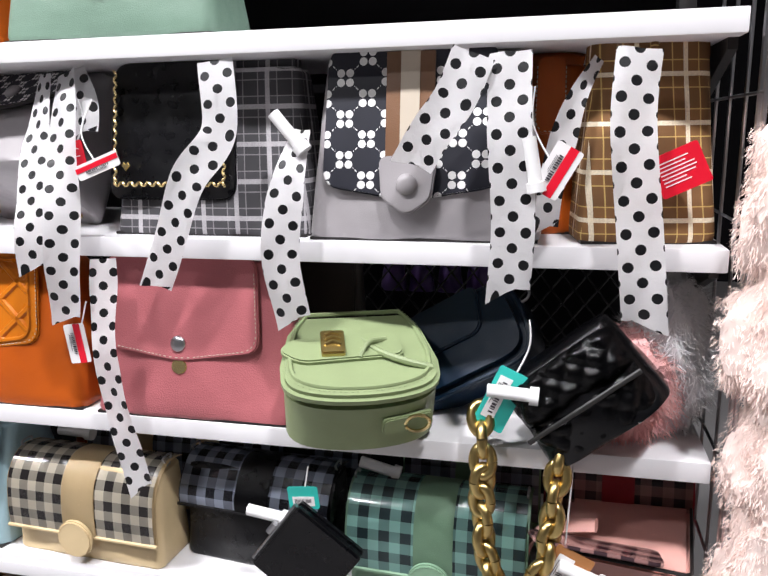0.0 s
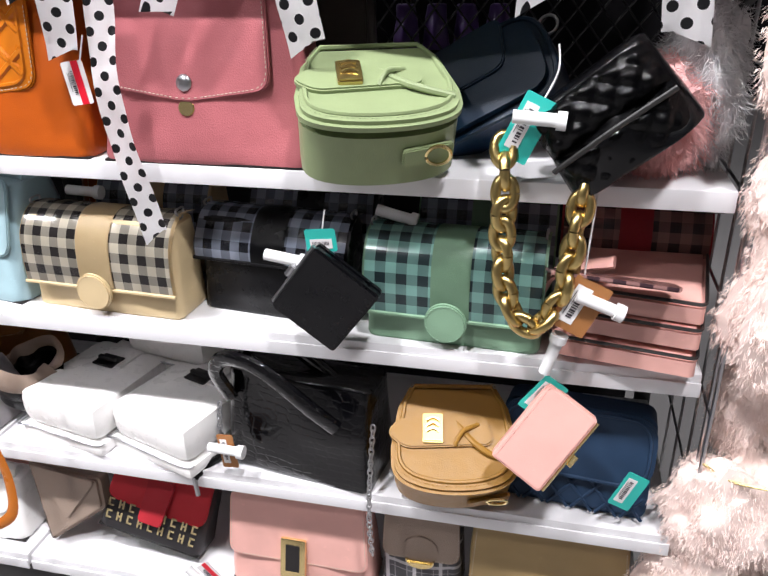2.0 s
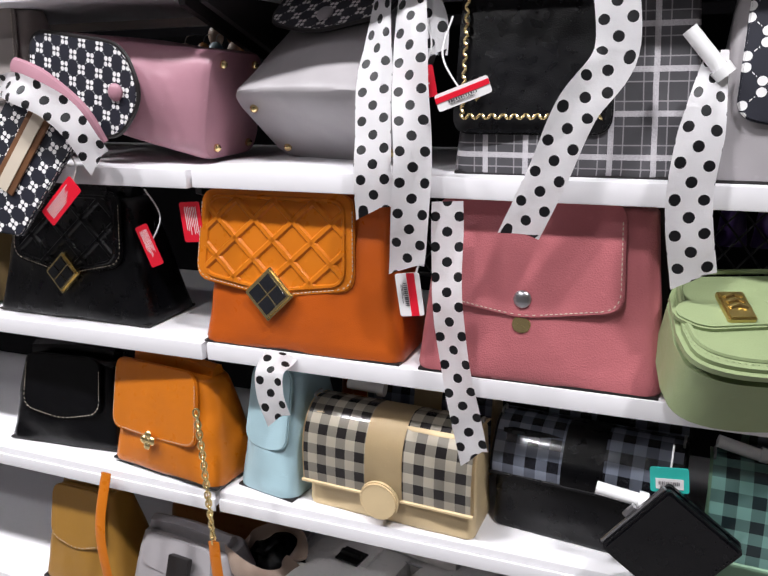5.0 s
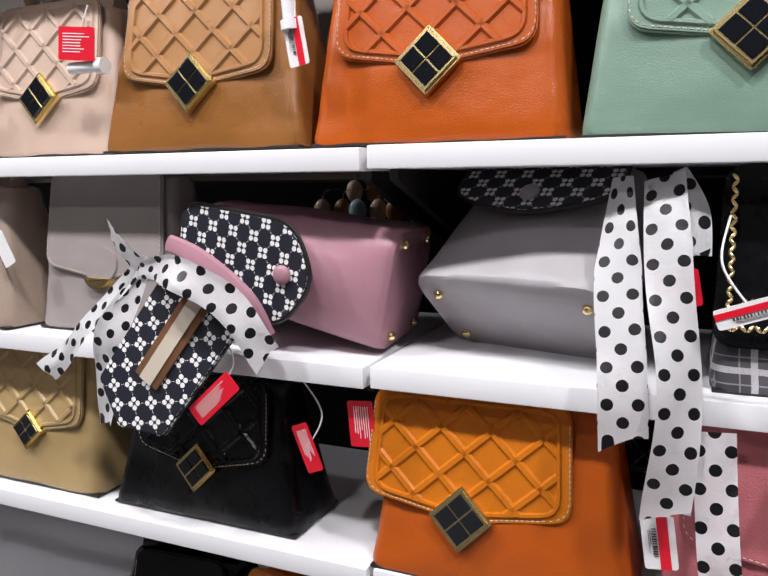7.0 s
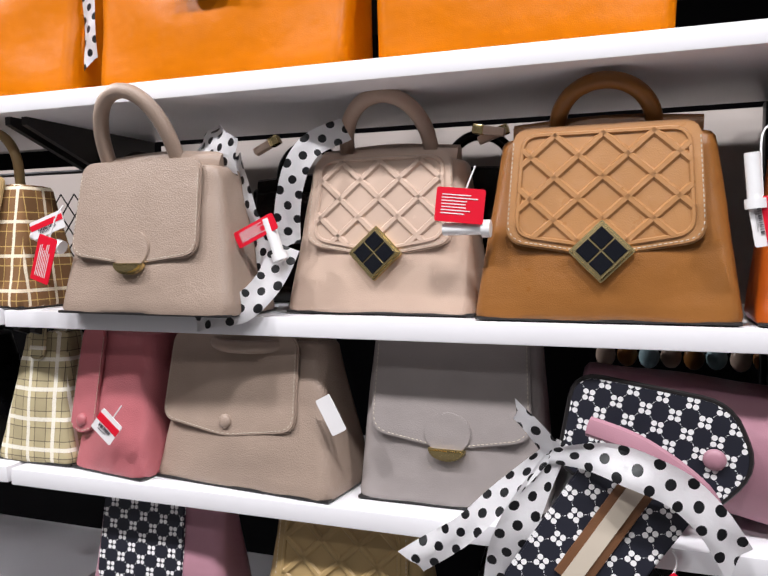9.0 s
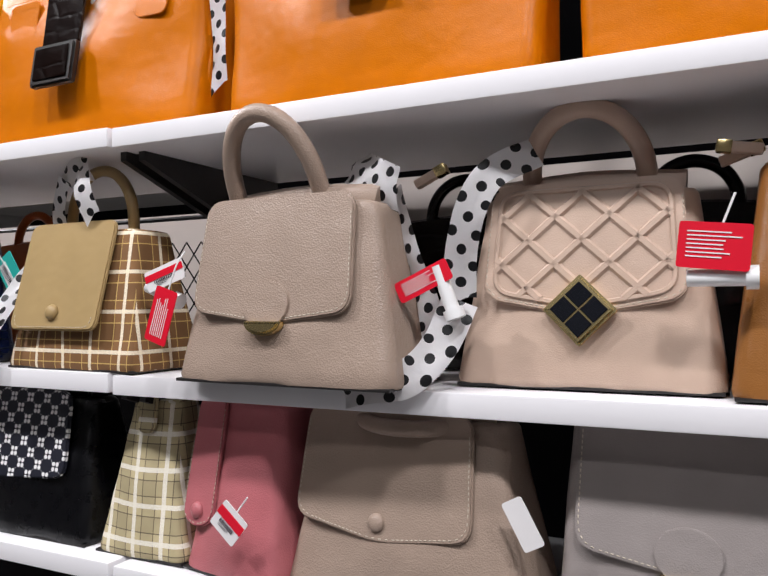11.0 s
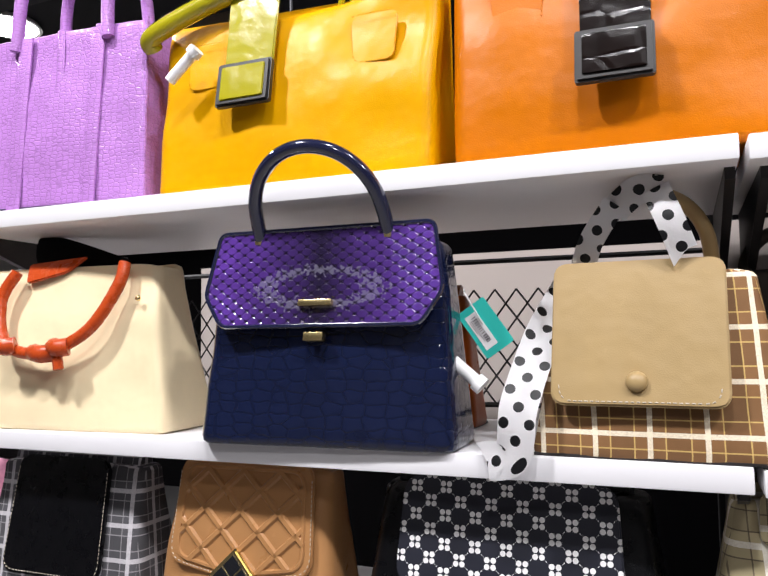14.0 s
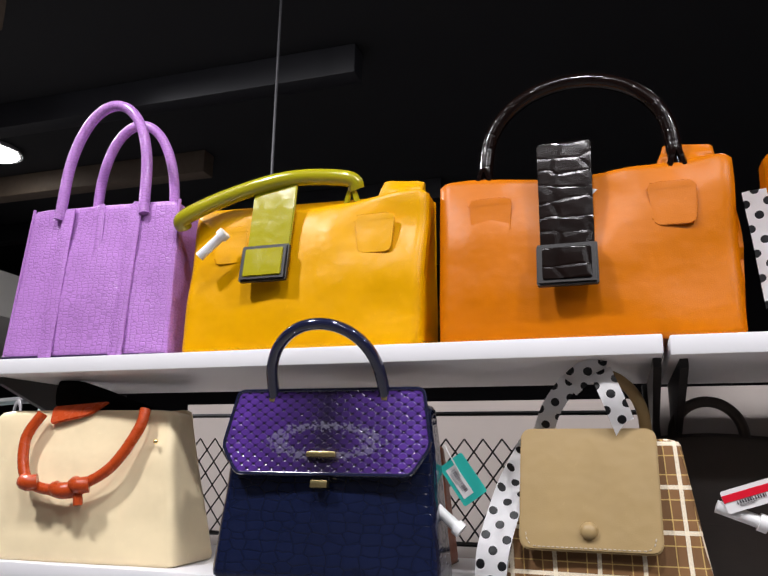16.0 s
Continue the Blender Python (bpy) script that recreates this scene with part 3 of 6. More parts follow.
# -- top shelf: totes --
def tote(name, label, x0, x1, h, mat, strap_mat, handle_mat, seed, buckle=True, fallen=False, yf=0.872, hw=0.15, hh=0.13, bx=0.0, sl=0.145):
    d, z = 0.125, TOPS[5]
    ob, w = place_bag(name, label, x0, x1, z, d, yf)
    part("body", body(w * 0.97, d, w, d * 0.55, h, 0.02, seed=seed, sag=0.016, bulge=0.010, rough=0.008), mat, ob)
    part("wing", body(w * 0.22, d * 0.3, w * 0.16, 0.02, 0.05, 0.008, seed=seed + 3), mat, ob, at=pose(w * 0.36, 0.01, h - 0.022, 0, 6, 0))
    for s in (-1, 1):
        o = rounded([(-0.032, 0.03), (0.032, 0.03), (0.028, -0.035), (-0.026, -0.035)], 0.012)
        part("pocket_patch", slab(o, 0.0016, 0.0008), mat, ob, at=pose(s * w * 0.30, -d * 0.376, h * 0.72, -7, 0, 0))
        stitches(ob, [(s * w * 0.30 + x, h * 0.72 + q * 0.93) for x, q in o], -d * 0.42, material=mat)
    if buckle:
        st = part("strap", slab(rounded([(-0.038, 0.018), (0.038, 0.018), (0.036, -sl), (-0.034, -sl)], 0.008), 0.004, 0.0015), strap_mat, ob, at=pose(bx, -d * 0.40, h + 0.012, -9, 0, 0))
        part("buckle", slab(rounded([(-0.04, 0.053 - sl), (0.04, 0.053 - sl), (0.04, -0.007 - sl), (-0.04, -0.007 - sl)], 0.004), 0.009, 0.003, -0.004), DARK, st, "dark framed buckle plate")
        part("buckle_panel", slab(rounded([(-0.032, 0.046 - sl), (0.032, 0.046 - sl), (0.032, -sl), (-0.032, -sl)], 0.003), 0.0025, 0.001, -0.0125), strap_mat, st)
        for s in (-1, 1):
            part("loop", tube([(s * hw / 2 - 0.012, -0.02, h - 0.02), (s * hw / 2, -0.024, h + 0.012), (s * hw / 2 + 0.012, -0.02, h - 0.02)], 0.005, 6), handle_mat, ob)
    if fallen:
        part("handle", tube([(-w * 0.52, -0.05, h - 0.035), (-w * 0.5, -0.062, h - 0.022), (-w * 0.3, -0.055, h + 0.010), (-0.02, -0.05, h + 0.030), (w * 0.17, -0.03, h + 0.028), (w * 0.20, -0.02, h + 0.012)], 0.0135, 10), handle_mat, ob)
    else:
        handle_arch(ob, handle_mat, hw, hh, 0.011, h, -0.012, -4)
    return ob


tote("tote_bag", "orange leather tote with dark croc strap and arched handle", -2.292, -1.880, 0.262, L_TOTE, L_CROCBROWN, L_CROCBROWN, 2, hw=0.272, hh=0.150, bx=-0.016, sl=0.20)
tote("tote_bag", "yellow leather tote with olive strap and fallen handle", -2.715, -2.305, 0.254, L_YELLOW, L_OLIVE, L_OLIVE, 5, fallen=True, bx=-0.045, sl=0.155)
tote("tote_bag", "orange leather tote standing by the shelf joint", -1.840, -1.44, 0.258, L_TOTE, L_CROCBROWN, L_CROCBROWN, 8, hw=0.2)
tote("tote_bag", "orange leather tote with plain front", -1.41, -1.05, 0.258, L_TOTE, L_CROCBROWN, L_CROCBROWN, 9, hw=0.2)


def lilac_tote():
    x0, x1, h, d = -3.045, -2.735, 0.275, 0.13
    ob, w = place_bag("tote_bag", "lilac croc-embossed leather tote with two tall handles", x0, x1, TOPS[5], d, 0.862, 4)
    part("body", body(w, d, w * 0.93, d * 0.7, h, 0.008, seed=11, bulge=0.002), L_LILAC, ob)
    for y, k in ((-d * 0.40, 0), (d * 0.38, 1)):
        handle_arch(ob, L_LILAC, 0.165, 0.20, 0.0095, h - 0.01, y, 4 if k else -2)
    for s in (-1, 1):
        part("front_strap", box(s * 0.066 - 0.012, s * 0.066 + 0.012, -0.0035, 0.0, -h * 0.97, 0.0, 0.001), L_LILAC, ob, at=pose(0, -d * 0.352 - 0.003, h - 0.006, -4, 0, 0))
        part("side_piping", tube([(s * w * 0.495, -d * 0.46, 0.006), (s * w * 0.466, -d * 0.33, h)], 0.003, 6), L_LILAC, ob)
        part("tie", tube([(0.035 * s + 0.03, -d * 0.36, h), (0.03 * s + 0.03, -d * 0.42, h * 0.7), (0.035 * s + 0.02, -d * 0.46, h * (0.30 if s < 0 else 0.08))], 0.007, 6, 0.3), L_LILAC, ob)
    part("base_trim", tube([(-w * 0.49, -d * 0.5, 0.004), (0, -d * 0.51, 0.004), (w * 0.49, -d * 0.5, 0.004)], 0.003, 6), L_PLUM, ob)


lilac_tote()

# -- fourth shelf --
Z4 = TOPS[4]
flap_bag("handbag", "taupe pebbled handbag with gold half-moon clasp", -1.850, -1.568, Z4, 0.196, 0.77, 0.13, L_TAUPE, yf=0.795, rz=-2, fw=0.74, flow=0.40, ftip=0.33, clasp="half", handle=(0.118, 0.112, 0.0105, L_TAUPE, 26, -0.032), seed=21, xf=-0.012)
flap_bag("handbag", "beige quilted flap handbag with black diamond clasp", -1.541, -1.277, Z4, 0.200, 0.80, 0.13, L_BEIGE, yf=0.880, fw=0.76, flow=0.45, ftip=0.36, quilted=0.042, clasp="diamond", handle=(0.12, 0.092, 0.0105, L_BEIGE, 26), seed=22)
flap_bag("handbag", "tan quilted flap handbag with black diamond clasp", -1.277, -0.983, Z4, 0.215, 0.80, 0.13, L_TAN, L_TANQ, yf=0.85, fw=0.74, flow=0.42, ftip=0.34, quilted=0.042, clasp="diamond", handle=(0.11, 0.07, 0.010, L_TAN, 35), seed=23)
flap_bag("handbag", "orange quilted flap handbag with black diamond clasp", -0.974, -0.690, Z4, 0.215, 0.84, 0.13, L_ORANGE, yf=0.85, fw=0.78, flow=0.44, ftip=0.36, quilted=0.042, clasp="diamond", handle=(0.12, 0.08, 0.0115), seed=24)
flap_bag("handbag", "sage green flap handbag beside the orange one", -0.680, -0.390, Z4, 0.215, 0.84, 0.13, L_SAGE, yf=0.85, fw=0.74, flow=0.46, ftip=0.38, quilted=0.042, clasp="diamond", handle=(0.12, 0.08, 0.0115), seed=25)


def navy_bag():
    w, h, d = 0.322, 0.236, 0.105
    ob, _ = place_bag("handbag", "navy croc handbag with violet snakeskin flap and gloss handle", -2.597, -2.275, Z4, d, 0.822, 2)
    part("body", body(w, d, w * 0.88, d * 0.55, h, 0.014, seed=31, bulge=0.002), L_NAVYCROC, ob)
    o = [(-0.135, 0.016), (-0.150, -0.062), (-0.125, -0.100), (0.125, -0.100), (0.150, -0.062), (0.138, 0.016)]
    fl = part("flap", slab(rounded(o, 0.01), 0.006, 0.002), L_SNAKE, ob, "violet snakeskin flap", pose(0, -d * 0.30 - 0.004, h, -9, 0, 0))
    part("piping", tube([(x, -0.006, z) for x, z in rounded(o, 0.01) + rounded(o, 0.01)[:1]], 0.0026, 6, n=1), L_NAVYG, fl)
    part("turn_lock", box(-0.021, 0.021, -0.013, -0.005, -0.078, -0.070, 0.002), GOLD, fl)
    part("lock_plate", box(-0.012, 0.012, -0.011, -0.001, -0.118, -0.108, 0.001), GOLD, fl)
    handle_arch(ob, L_NAVYG, 0.165, 0.108, 0.0085, h + 0.008, -0.034, 30)
    for s in (-1, 1):
        part("handle_foot", tube([(s * 0.083, -0.03, h - 0.008), (s * 0.083, -0.03, h + 0.006)], 0.012, 10, n=1), GOLD, ob)


navy_bag()


def plaid_bag():
    w, h, d = 0.248, 0.188, 0.135
    ob, _ = place_bag("handbag", "brown plaid wool handbag with khaki leather flap", -2.196, -1.948, Z4, d, 0.842, -2)
    part("body", body(w, d, w * 0.76, d * 0.5, h, 0.012, seed=33), P_BROWN, ob)
    o = rounded([(-0.084, 0.010), (-0.084, -0.142), (0.084, -0.142), (0.084, 0.010)], 0.016)
    fl = part("flap", slab(o, 0.005, 0.0018), L_KHAKI, ob, "khaki leather flap", pose(-0.016, -d * 0.25 - 0.004, h + 0.002, -15, 0, 0))
    stitches(fl, [(x * 0.9, z + 0.004) for x, z in o[6:-6]], -0.0056)
    bm = bmesh.new()
    bmesh.ops.create_uvsphere(bm, u_segments=16, v_segments=10, radius=0.0105, matrix=pose(0, -0.007, -0.118) @ Matrix.Diagonal((1, 0.7, 1, 1)))
    part("button", bm, L_KHAKI, fl)
    handle_arch(ob, L_KHAKI, 0.125, 0.088, 0.0078, h, 0.0, x=-0.006)
    edge_strip(ob, w, d)


plaid_bag()


def cream_bag():
    w, h, d = 0.41, 0.232, 0.13
    ob, _ = place_bag("handbag", "cream leather tote with knotted rust-red handle", -3.085, -2.690, Z4, d, 0.852, 3)
    part("body", body(w, d, w * 0.80, d * 0.55, h, 0.012, seed=35, bulge=0.004), L_CREAM, ob)
    part("back_wing", body(0.10, 0.03, 0.09, 0.02, h * 0.98, 0.006, seed=36), L_CREAM, ob, at=pose(0.135, 0.028, 0.006, 0, -5, 14))
    part("handle", tube([(-0.060, -0.055, h - 0.006), (-0.078, -0.066, h - 0.05), (-0.055, -0.078, h - 0.110), (0.015, -0.084, h - 0.124), (0.085, -0.076, h - 0.095), (0.122, -0.060, h - 0.035), (0.126, -0.05, h)], 0.0085, 10), L_RUST, ob)
    for x, z, l in ((-0.042, h - 0.113, 0.012), (0.021, h - 0.123, 0.018), (0.050, h - 0.115, 0.012)):
        part("knot", tube([(x - l, -0.084, z), (x, -0.090, z - 0.002), (x + l, -0.084, z)], 0.0125, 10), L_RUST, ob)
    part("knot_tail", tube([(0.045, -0.086, h - 0.125), (0.05, -0.088, h - 0.146)], 0.007, 8), L_RUST, ob)
    part("top_tongue", slab(rounded([(-0.045, 0.004), (0.06, 0.012), (0.03, -0.012), (-0.04, -0.028)], 0.008), 0.004), L_RUST, ob, at=pose(-0.01, -0.036, h + 0.002, -20, 0, 0))
    bm = bmesh.new()
    bmesh.ops.create_uvsphere(bm, u_segments=10, v_segments=6, radius=0.004, matrix=pose(0.15, -0.052, h - 0.05))
    part("rivet", bm, GOLD, ob)


cream_bag()

# -- third shelf --
Z3 = TOPS[3]
flap_bag("backpack", "black backpack with gold-stitched flap and grey plaid sides", -3.02, -2.73, Z3, 0.19, 0.9, 0.12, P_GREY, L_BLACK, fw=0.62, flow=0.2, ftip=0.2, seed=41)
flap_bag("handbag", "tan quilted handbag under the shelf", -2.70, -2.44, Z3, 0.20, 0.86, 0.12, L_TANQ, fw=0.8, flow=0.4, ftip=0.32, quilted=0.042, clasp="diamond", seed=42)
flap_bag("backpack", "black leather backpack with flower print flap", -2.41, -2.06, Z3, 0.195, 0.85, 0.13, L_BLACK, FLOWER_SMALL, fw=0.72, flow=0.45, ftip=0.4, seed=43, stitch=False)
ob = flap_bag("handbag", "cream plaid drawstring bag with gathered top", -2.045, -1.895, Z3, 0.20, 0.5, 0.12, P_CREAM, fw=0.2, flow=0.8, ftip=0.8, seed=44, stitch=False)
flap_bag("handbag", "dusty pink pebbled handbag standing sideways", -1.885, -1.735, Z3, 0.205, 0.78, 0.15, L_PINK, yf=0.850, fw=0.35, flow=0.3, ftip=0.25, clasp="button", seed=45, rz=-10, xf=-0.05)
flap_bag("handbag", "taupe pebbled handbag with covered button flap", -1.745, -1.450, Z3, 0.200, 0.76, 0.14, L_TAUPE, yf=0.852, fw=0.76, flow=0.42, ftip=0.34, clasp="button", handle=(0.13, 0.055, 0.009, L_TAUPE, 98), seed=46, rz=-6, xf=-0.02)
flap_bag("handbag", "warm grey handbag with gold half-moon clasp", -1.437, -1.190, Z3, 0.215, 0.88, 0.11, L_GREYT, yf=0.872, fw=0.84, flow=0.42, ftip=0.34, clasp="half", seed=47)
flap_bag("backpack", "black backpack with gold chain trim and grey plaid body", -0.555, -0.288, Z3, 0.205, 0.88, 0.13, P_GREY, L_BLACK, yf=0.862, fw=0.66, flow=0.22, ftip=0.22, seed=48, xf=-0.045, stitch=False)
gf = flap_bag("backpack", "cool grey backpack with flower print flap", -0.285, -0.010, Z3, 0.212, 0.86, 0.13, L_GREY, FLOWER, yf=0.848, fw=0.76, flow=0.30, ftip=0.22, seed=49, stitch=False, xf=-0.012)
flap_bag("handbag", "brown plaid wool handbag leaning at the shelf end", 0.022, 0.172, Z3, 0.225, 0.82, 0.12, P_BROWN, yf=0.862, fw=0.05, flow=0.9, ftip=0.9, seed=50, rz=8, stitch=False)
flap_bag("handbag", "rust brown handbag behind the grey backpack", -0.05, 0.04, Z3, 0.20, 0.9, 0.09, L_ORANGE, yf=0.93, fw=0.4, flow=0.6, ftip=0.6, seed=51)


def grey_knob(parent):
    o = rounded([(-0.034, 0.02), (0.034, 0.02), (0.028, -0.03), (0.0, -0.048), (-0.030, -0.03)], 0.012)
    tab = part("tab", slab(o, 0.006, 0.002), L_GREY, parent, at=pose(-0.012, -0.068, 0.078, -9, 0, 0))
    bm = bmesh.new()
    bmesh.ops.create_uvsphere(bm, u_segments=16, v_segments=10, radius=0.012, matrix=pose(0, -0.008, -0.012) @ Matrix.Diagonal((1, 0.5, 1, 1)))
    part("button", bm, L_GREY, tab)
    st = part("webbing", box(-0.028, 0.028, -0.004, 0, 0, 0.12, 0.001), leather("brown_webbing", "7a5a44"), parent, "brown and cream striped webbing", pose(-0.012, -0.058, 0.095, -9, 0, 0))
    part("stripe", box(-0.011, 0.011, -0.0055, -0.0042, 0, 0.12), THREAD, st)


grey_knob(gf)


def gold_trim(x0, x1, z0, z1, y):
    """A braided gold chain sewn along three sides of a flap."""
    ob = thing("chain_trim", "gold braided chain trim with two small hearts", "trim", pose(0, y, 1.334, -9, 0, 0) @ pose(0, 0, -1.334), GROUP)
    for a, b in (((x0, z1), (x0, z0)), ((x0, z0), (x1, z0)), ((x1, z0), (x1, z1))):
        bm = bmesh.new()
        n = int(math.dist(a, b) / 0.006)
        for i in range(n):
            t = i / n
            c = (a[0] + (b[0] - a[0]) * t, 0, a[1] + (b[1] - a[1]) * t)
            bmesh.ops.create_uvsphere(bm, u_segments=6, v_segments=4, radius=0.0034, matrix=Matrix.Translation(c) @ pose(0, 0, 0, 0, 40 if i % 2 else -40, 0) @ Matrix.Diagonal((0.6, 0.6, 1.3, 1)))
        part("chain", bm, GOLD, ob)
    for x in (x0 + 0.016, x1 - 0.022):
        part("heart", slab([(x, z0 + 0.016), (x + 0.006, z0 + 0.023), (x + 0.003, z0 + 0.028), (x, z0 + 0.025), (x - 0.003, z0 + 0.028), (x - 0.006, z0 + 0.023)], 0.003, 0.001), GOLD, ob)


gold_trim(-0.541, -0.392, 1.336, 1.475, 0.856)


def lying_bag(name, label, x, y, z, w, h, d, mat, turn, roll, flap=True, seed=1, reach=0.42):
    """A soft bag fallen over on its side, its bottom towards the aisle."""
    ob = thing(name, label, "bag", pose(x, y, z) @ pose(0, 0, 0, 0, 0, turn) @ pose(0, 0, 0, 0, roll, 0), GROUP)
    part("body", body(w, d, w * 0.8, d * 0.62, h, 0.03, seed=seed, bulge=0.01, rough=0.005), mat, ob)
    if flap:
        o = rounded([(-w * 0.40, 0.02), (-w * 0.43, -h * reach), (0, -h * (reach + 0.14)), (w * 0.43, -h * reach), (w * 0.40, 0.02)], 0.03)
        fl = part("flap", slab(o, 0.006, 0.002), FLOWER_SMALL, ob, "flower print flap", pose(0, -d * 0.36 - 0.012, h * 0.97, -8, 0, 0))
        part("piping", tube([(a, -0.003, b) for a, b in o + o[:1]], 0.003, 6, n=1), DARK, fl)
        bm = bmesh.new()
        bmesh.ops.create_uvsphere(bm, u_segments=14, v_segments=8, radius=0.012, matrix=pose(0, -0.008, -h * (reach - 0.02)) @ Matrix.Diagonal((1, 0.5, 1, 1)))
        part("button", bm, mat, fl)
    for a in (-1, 1):
        for b in (-1, 1):
            bm = bmesh.new()
            bmesh.ops.create_uvsphere(bm, u_segments=10, v_segments=6, radius=0.006, matrix=pose(a * w * 0.38, b * d * 0.28, -0.002))
            part("foot_stud", bm, GOLD, ob)
    return ob


lying_bag("backpack", "mauve leather backpack with flower print flap lying on its side", -0.897, 0.955, Z3 + 0.074, 0.146, 0.27, 0.165, L_MAUVE, 4, -80, seed=61, reach=0.54)
lying_bag("backpack", "cool grey leather backpack lying back with studs underneath", -0.748, 0.925, Z3 + 0.045, 0.235, 0.20, 0.15, L_GREY, -14, 0, seed=62).rotation_euler.x = radians(-42)

# -- second shelf --
Z2 = TOPS[2]
flap_bag("backpack", "mauve leather backpack with flower print front", -1.88, -1.64, Z2, 0.205, 0.86, 0.12, L_MAUVE, FLOWER_SMALL, fw=0.62, flow=0.35, ftip=0.3, seed=71, stitch=False, xf=-0.02)
flap_bag("handbag", "khaki quilted handbag with diamond clasp", -1.590, -1.335, Z2, 0.200, 0.80, 0.12, L_KHAKI, fw=0.76, flow=0.5, ftip=0.40, quilted=0.042, clasp="diamond", seed=72, cs=0.03)
flap_bag("handbag", "black quilted handbag with diamond clasp", -1.310, -1.010, Z2, 0.185, 0.76, 0.12, L_BLACK, fw=0.7, flow=0.48, ftip=0.36, quilted=0.05, clasp="diamond", seed=73, cs=0.032)
flap_bag("handbag", "amber orange quilted handbag with black diamond clasp", -0.905, -0.610, Z2, 0.200, 0.80, 0.14, L_ORANGE, L_AMBER, yf=0.838, fw=0.80, flow=0.45, ftip=0.36, quilted=0.044, clasp="diamond", seed=74, xf=-0.035)
flap_bag("backpack", "dusty pink pebbled backpack with stud flap", -0.592, -0.305, Z2, 0.206, 0.86, 0.13, L_PINK, yf=0.836, fw=0.78, flow=0.46, ftip=0.38, clasp="stud", handle=(0.10, 0.02, 0.012, L_PINK, -60), seed=75, xf=-0.015)


def saddle_bag(label, mat, x, y, z, w, h, d, tilt, turn):
    """A half-round saddle bag lying back, its round bottom towards the aisle."""
    ob = thing("saddle_bag", label, "bag", pose(x, y, z) @ pose(0, 0, 0, 0, 0, turn) @ pose(0, 0, 0, tilt, 0, 0), GROUP)
    o = [(w / 2 * math.cos(a), h * 0.42 + (-h * 0.42 * abs(math.sin(a)) ** 0.5)) for a in [3.1416 + 3.1416 * i / 20 for i in range(21)]] + [(w * 0.44, h * 0.8), (w * 0.35, h), (-w * 0.36, h), (-w * 0.45, h * 0.8)]
    part("body", slab(o, d, 0.012, d / 2), mat, ob)
    f = [(a * 1.03, b * 1.0 - 0.004) for a, b in o]
    fl = part("flap", slab(f, 0.011, 0.005, -d / 2 + 0.001), mat, ob)
    part("welt", tube([(a * 0.90, -d / 2 - 0.011, 0.012 + b * 0.9) for a, b in o + o[:1]], 0.003, 6, n=1), mat, fl)
    part("tab", slab(rounded([(-0.07, 0.015), (0.055, 0.022), (0.065, -0.022), (-0.06, -0.028), (-0.085, -0.006)], 0.014), 0.006, 0.002, -d / 2 - 0.010), mat, fl, at=pose(-0.01, 0, h * 0.55))
    bk = part("buckle", slab(rounded([(-0.014, 0.021), (0.014, 0.021), (0.014, -0.021), (-0.014, -0.021)], 0.003), 0.006, 0.002, -d / 2 - 0.016), BRASS, fl, "gold buckle with dark filigree", pose(-0.03, 0, h * 0.55))
    for k in range(3):
        part("filigree", tube([(-0.009, -d / 2 - 0.0225, 0.010 - k * 0.008), (0, -d / 2 - 0.0235, 0.014 - k * 0.008), (0.009, -d / 2 - 0.0225, 0.010 - k * 0.008)], 0.0022, 6), BRASS, bk)
    stitches(fl, [(a * 0.96, 0.006 + b * 0.96) for a, b in o], -d / 2 - 0.0105, material=mat)
    part("fold", tube([(0.0, -d / 2 - 0.011, h * 0.66), (0.022, -d / 2 - 0.015, h * 0.46), (w * 0.28, -d / 2 - 0.015, h * 0.33), (w * 0.46, -d / 2 - 0.010, h * 0.27)], 0.0045, 8), mat, fl)
    part("keeper", tube([(0.0, -d / 2 - 0.014, h * 0.40), (0.012, -d / 2 - 0.021, h * 0.52), (0.034, -d / 2 - 0.014, h * 0.60)], 0.0035, 8), mat, fl)
    tb = part("side_tab", slab(rounded([(-0.03, 0.012), (0.03, 0.012), (0.03, -0.012), (-0.03, -0.012)], 0.006), 0.005), mat, ob, at=pose(w * 0.28, 0.0, 0.005, 90, -12, 0))
    part("ring", tube([(w * 0.28 + 0.014 * math.cos(6.283 * i / 12) + 0.012, 0.013 * math.sin(6.283 * i / 12), 0.0) for i in range(13)], 0.0022, 6, n=2), GOLD, ob)
    part("strap_clip", tube([(w * 0.47, -0.012, 0.09), (w * 0.50, 0.01, 0.08), (w * 0.47, 0.03, 0.07), (w * 0.46, 0.0, 0.075)], 0.004, 6), GOLD, ob)
    return ob


saddle_bag("pistachio green leather saddle bag lying back with gold buckle", L_GREEN, -0.200, 0.778, Z2 + 0.037, 0.180, 0.148, 0.078, -66, 20)


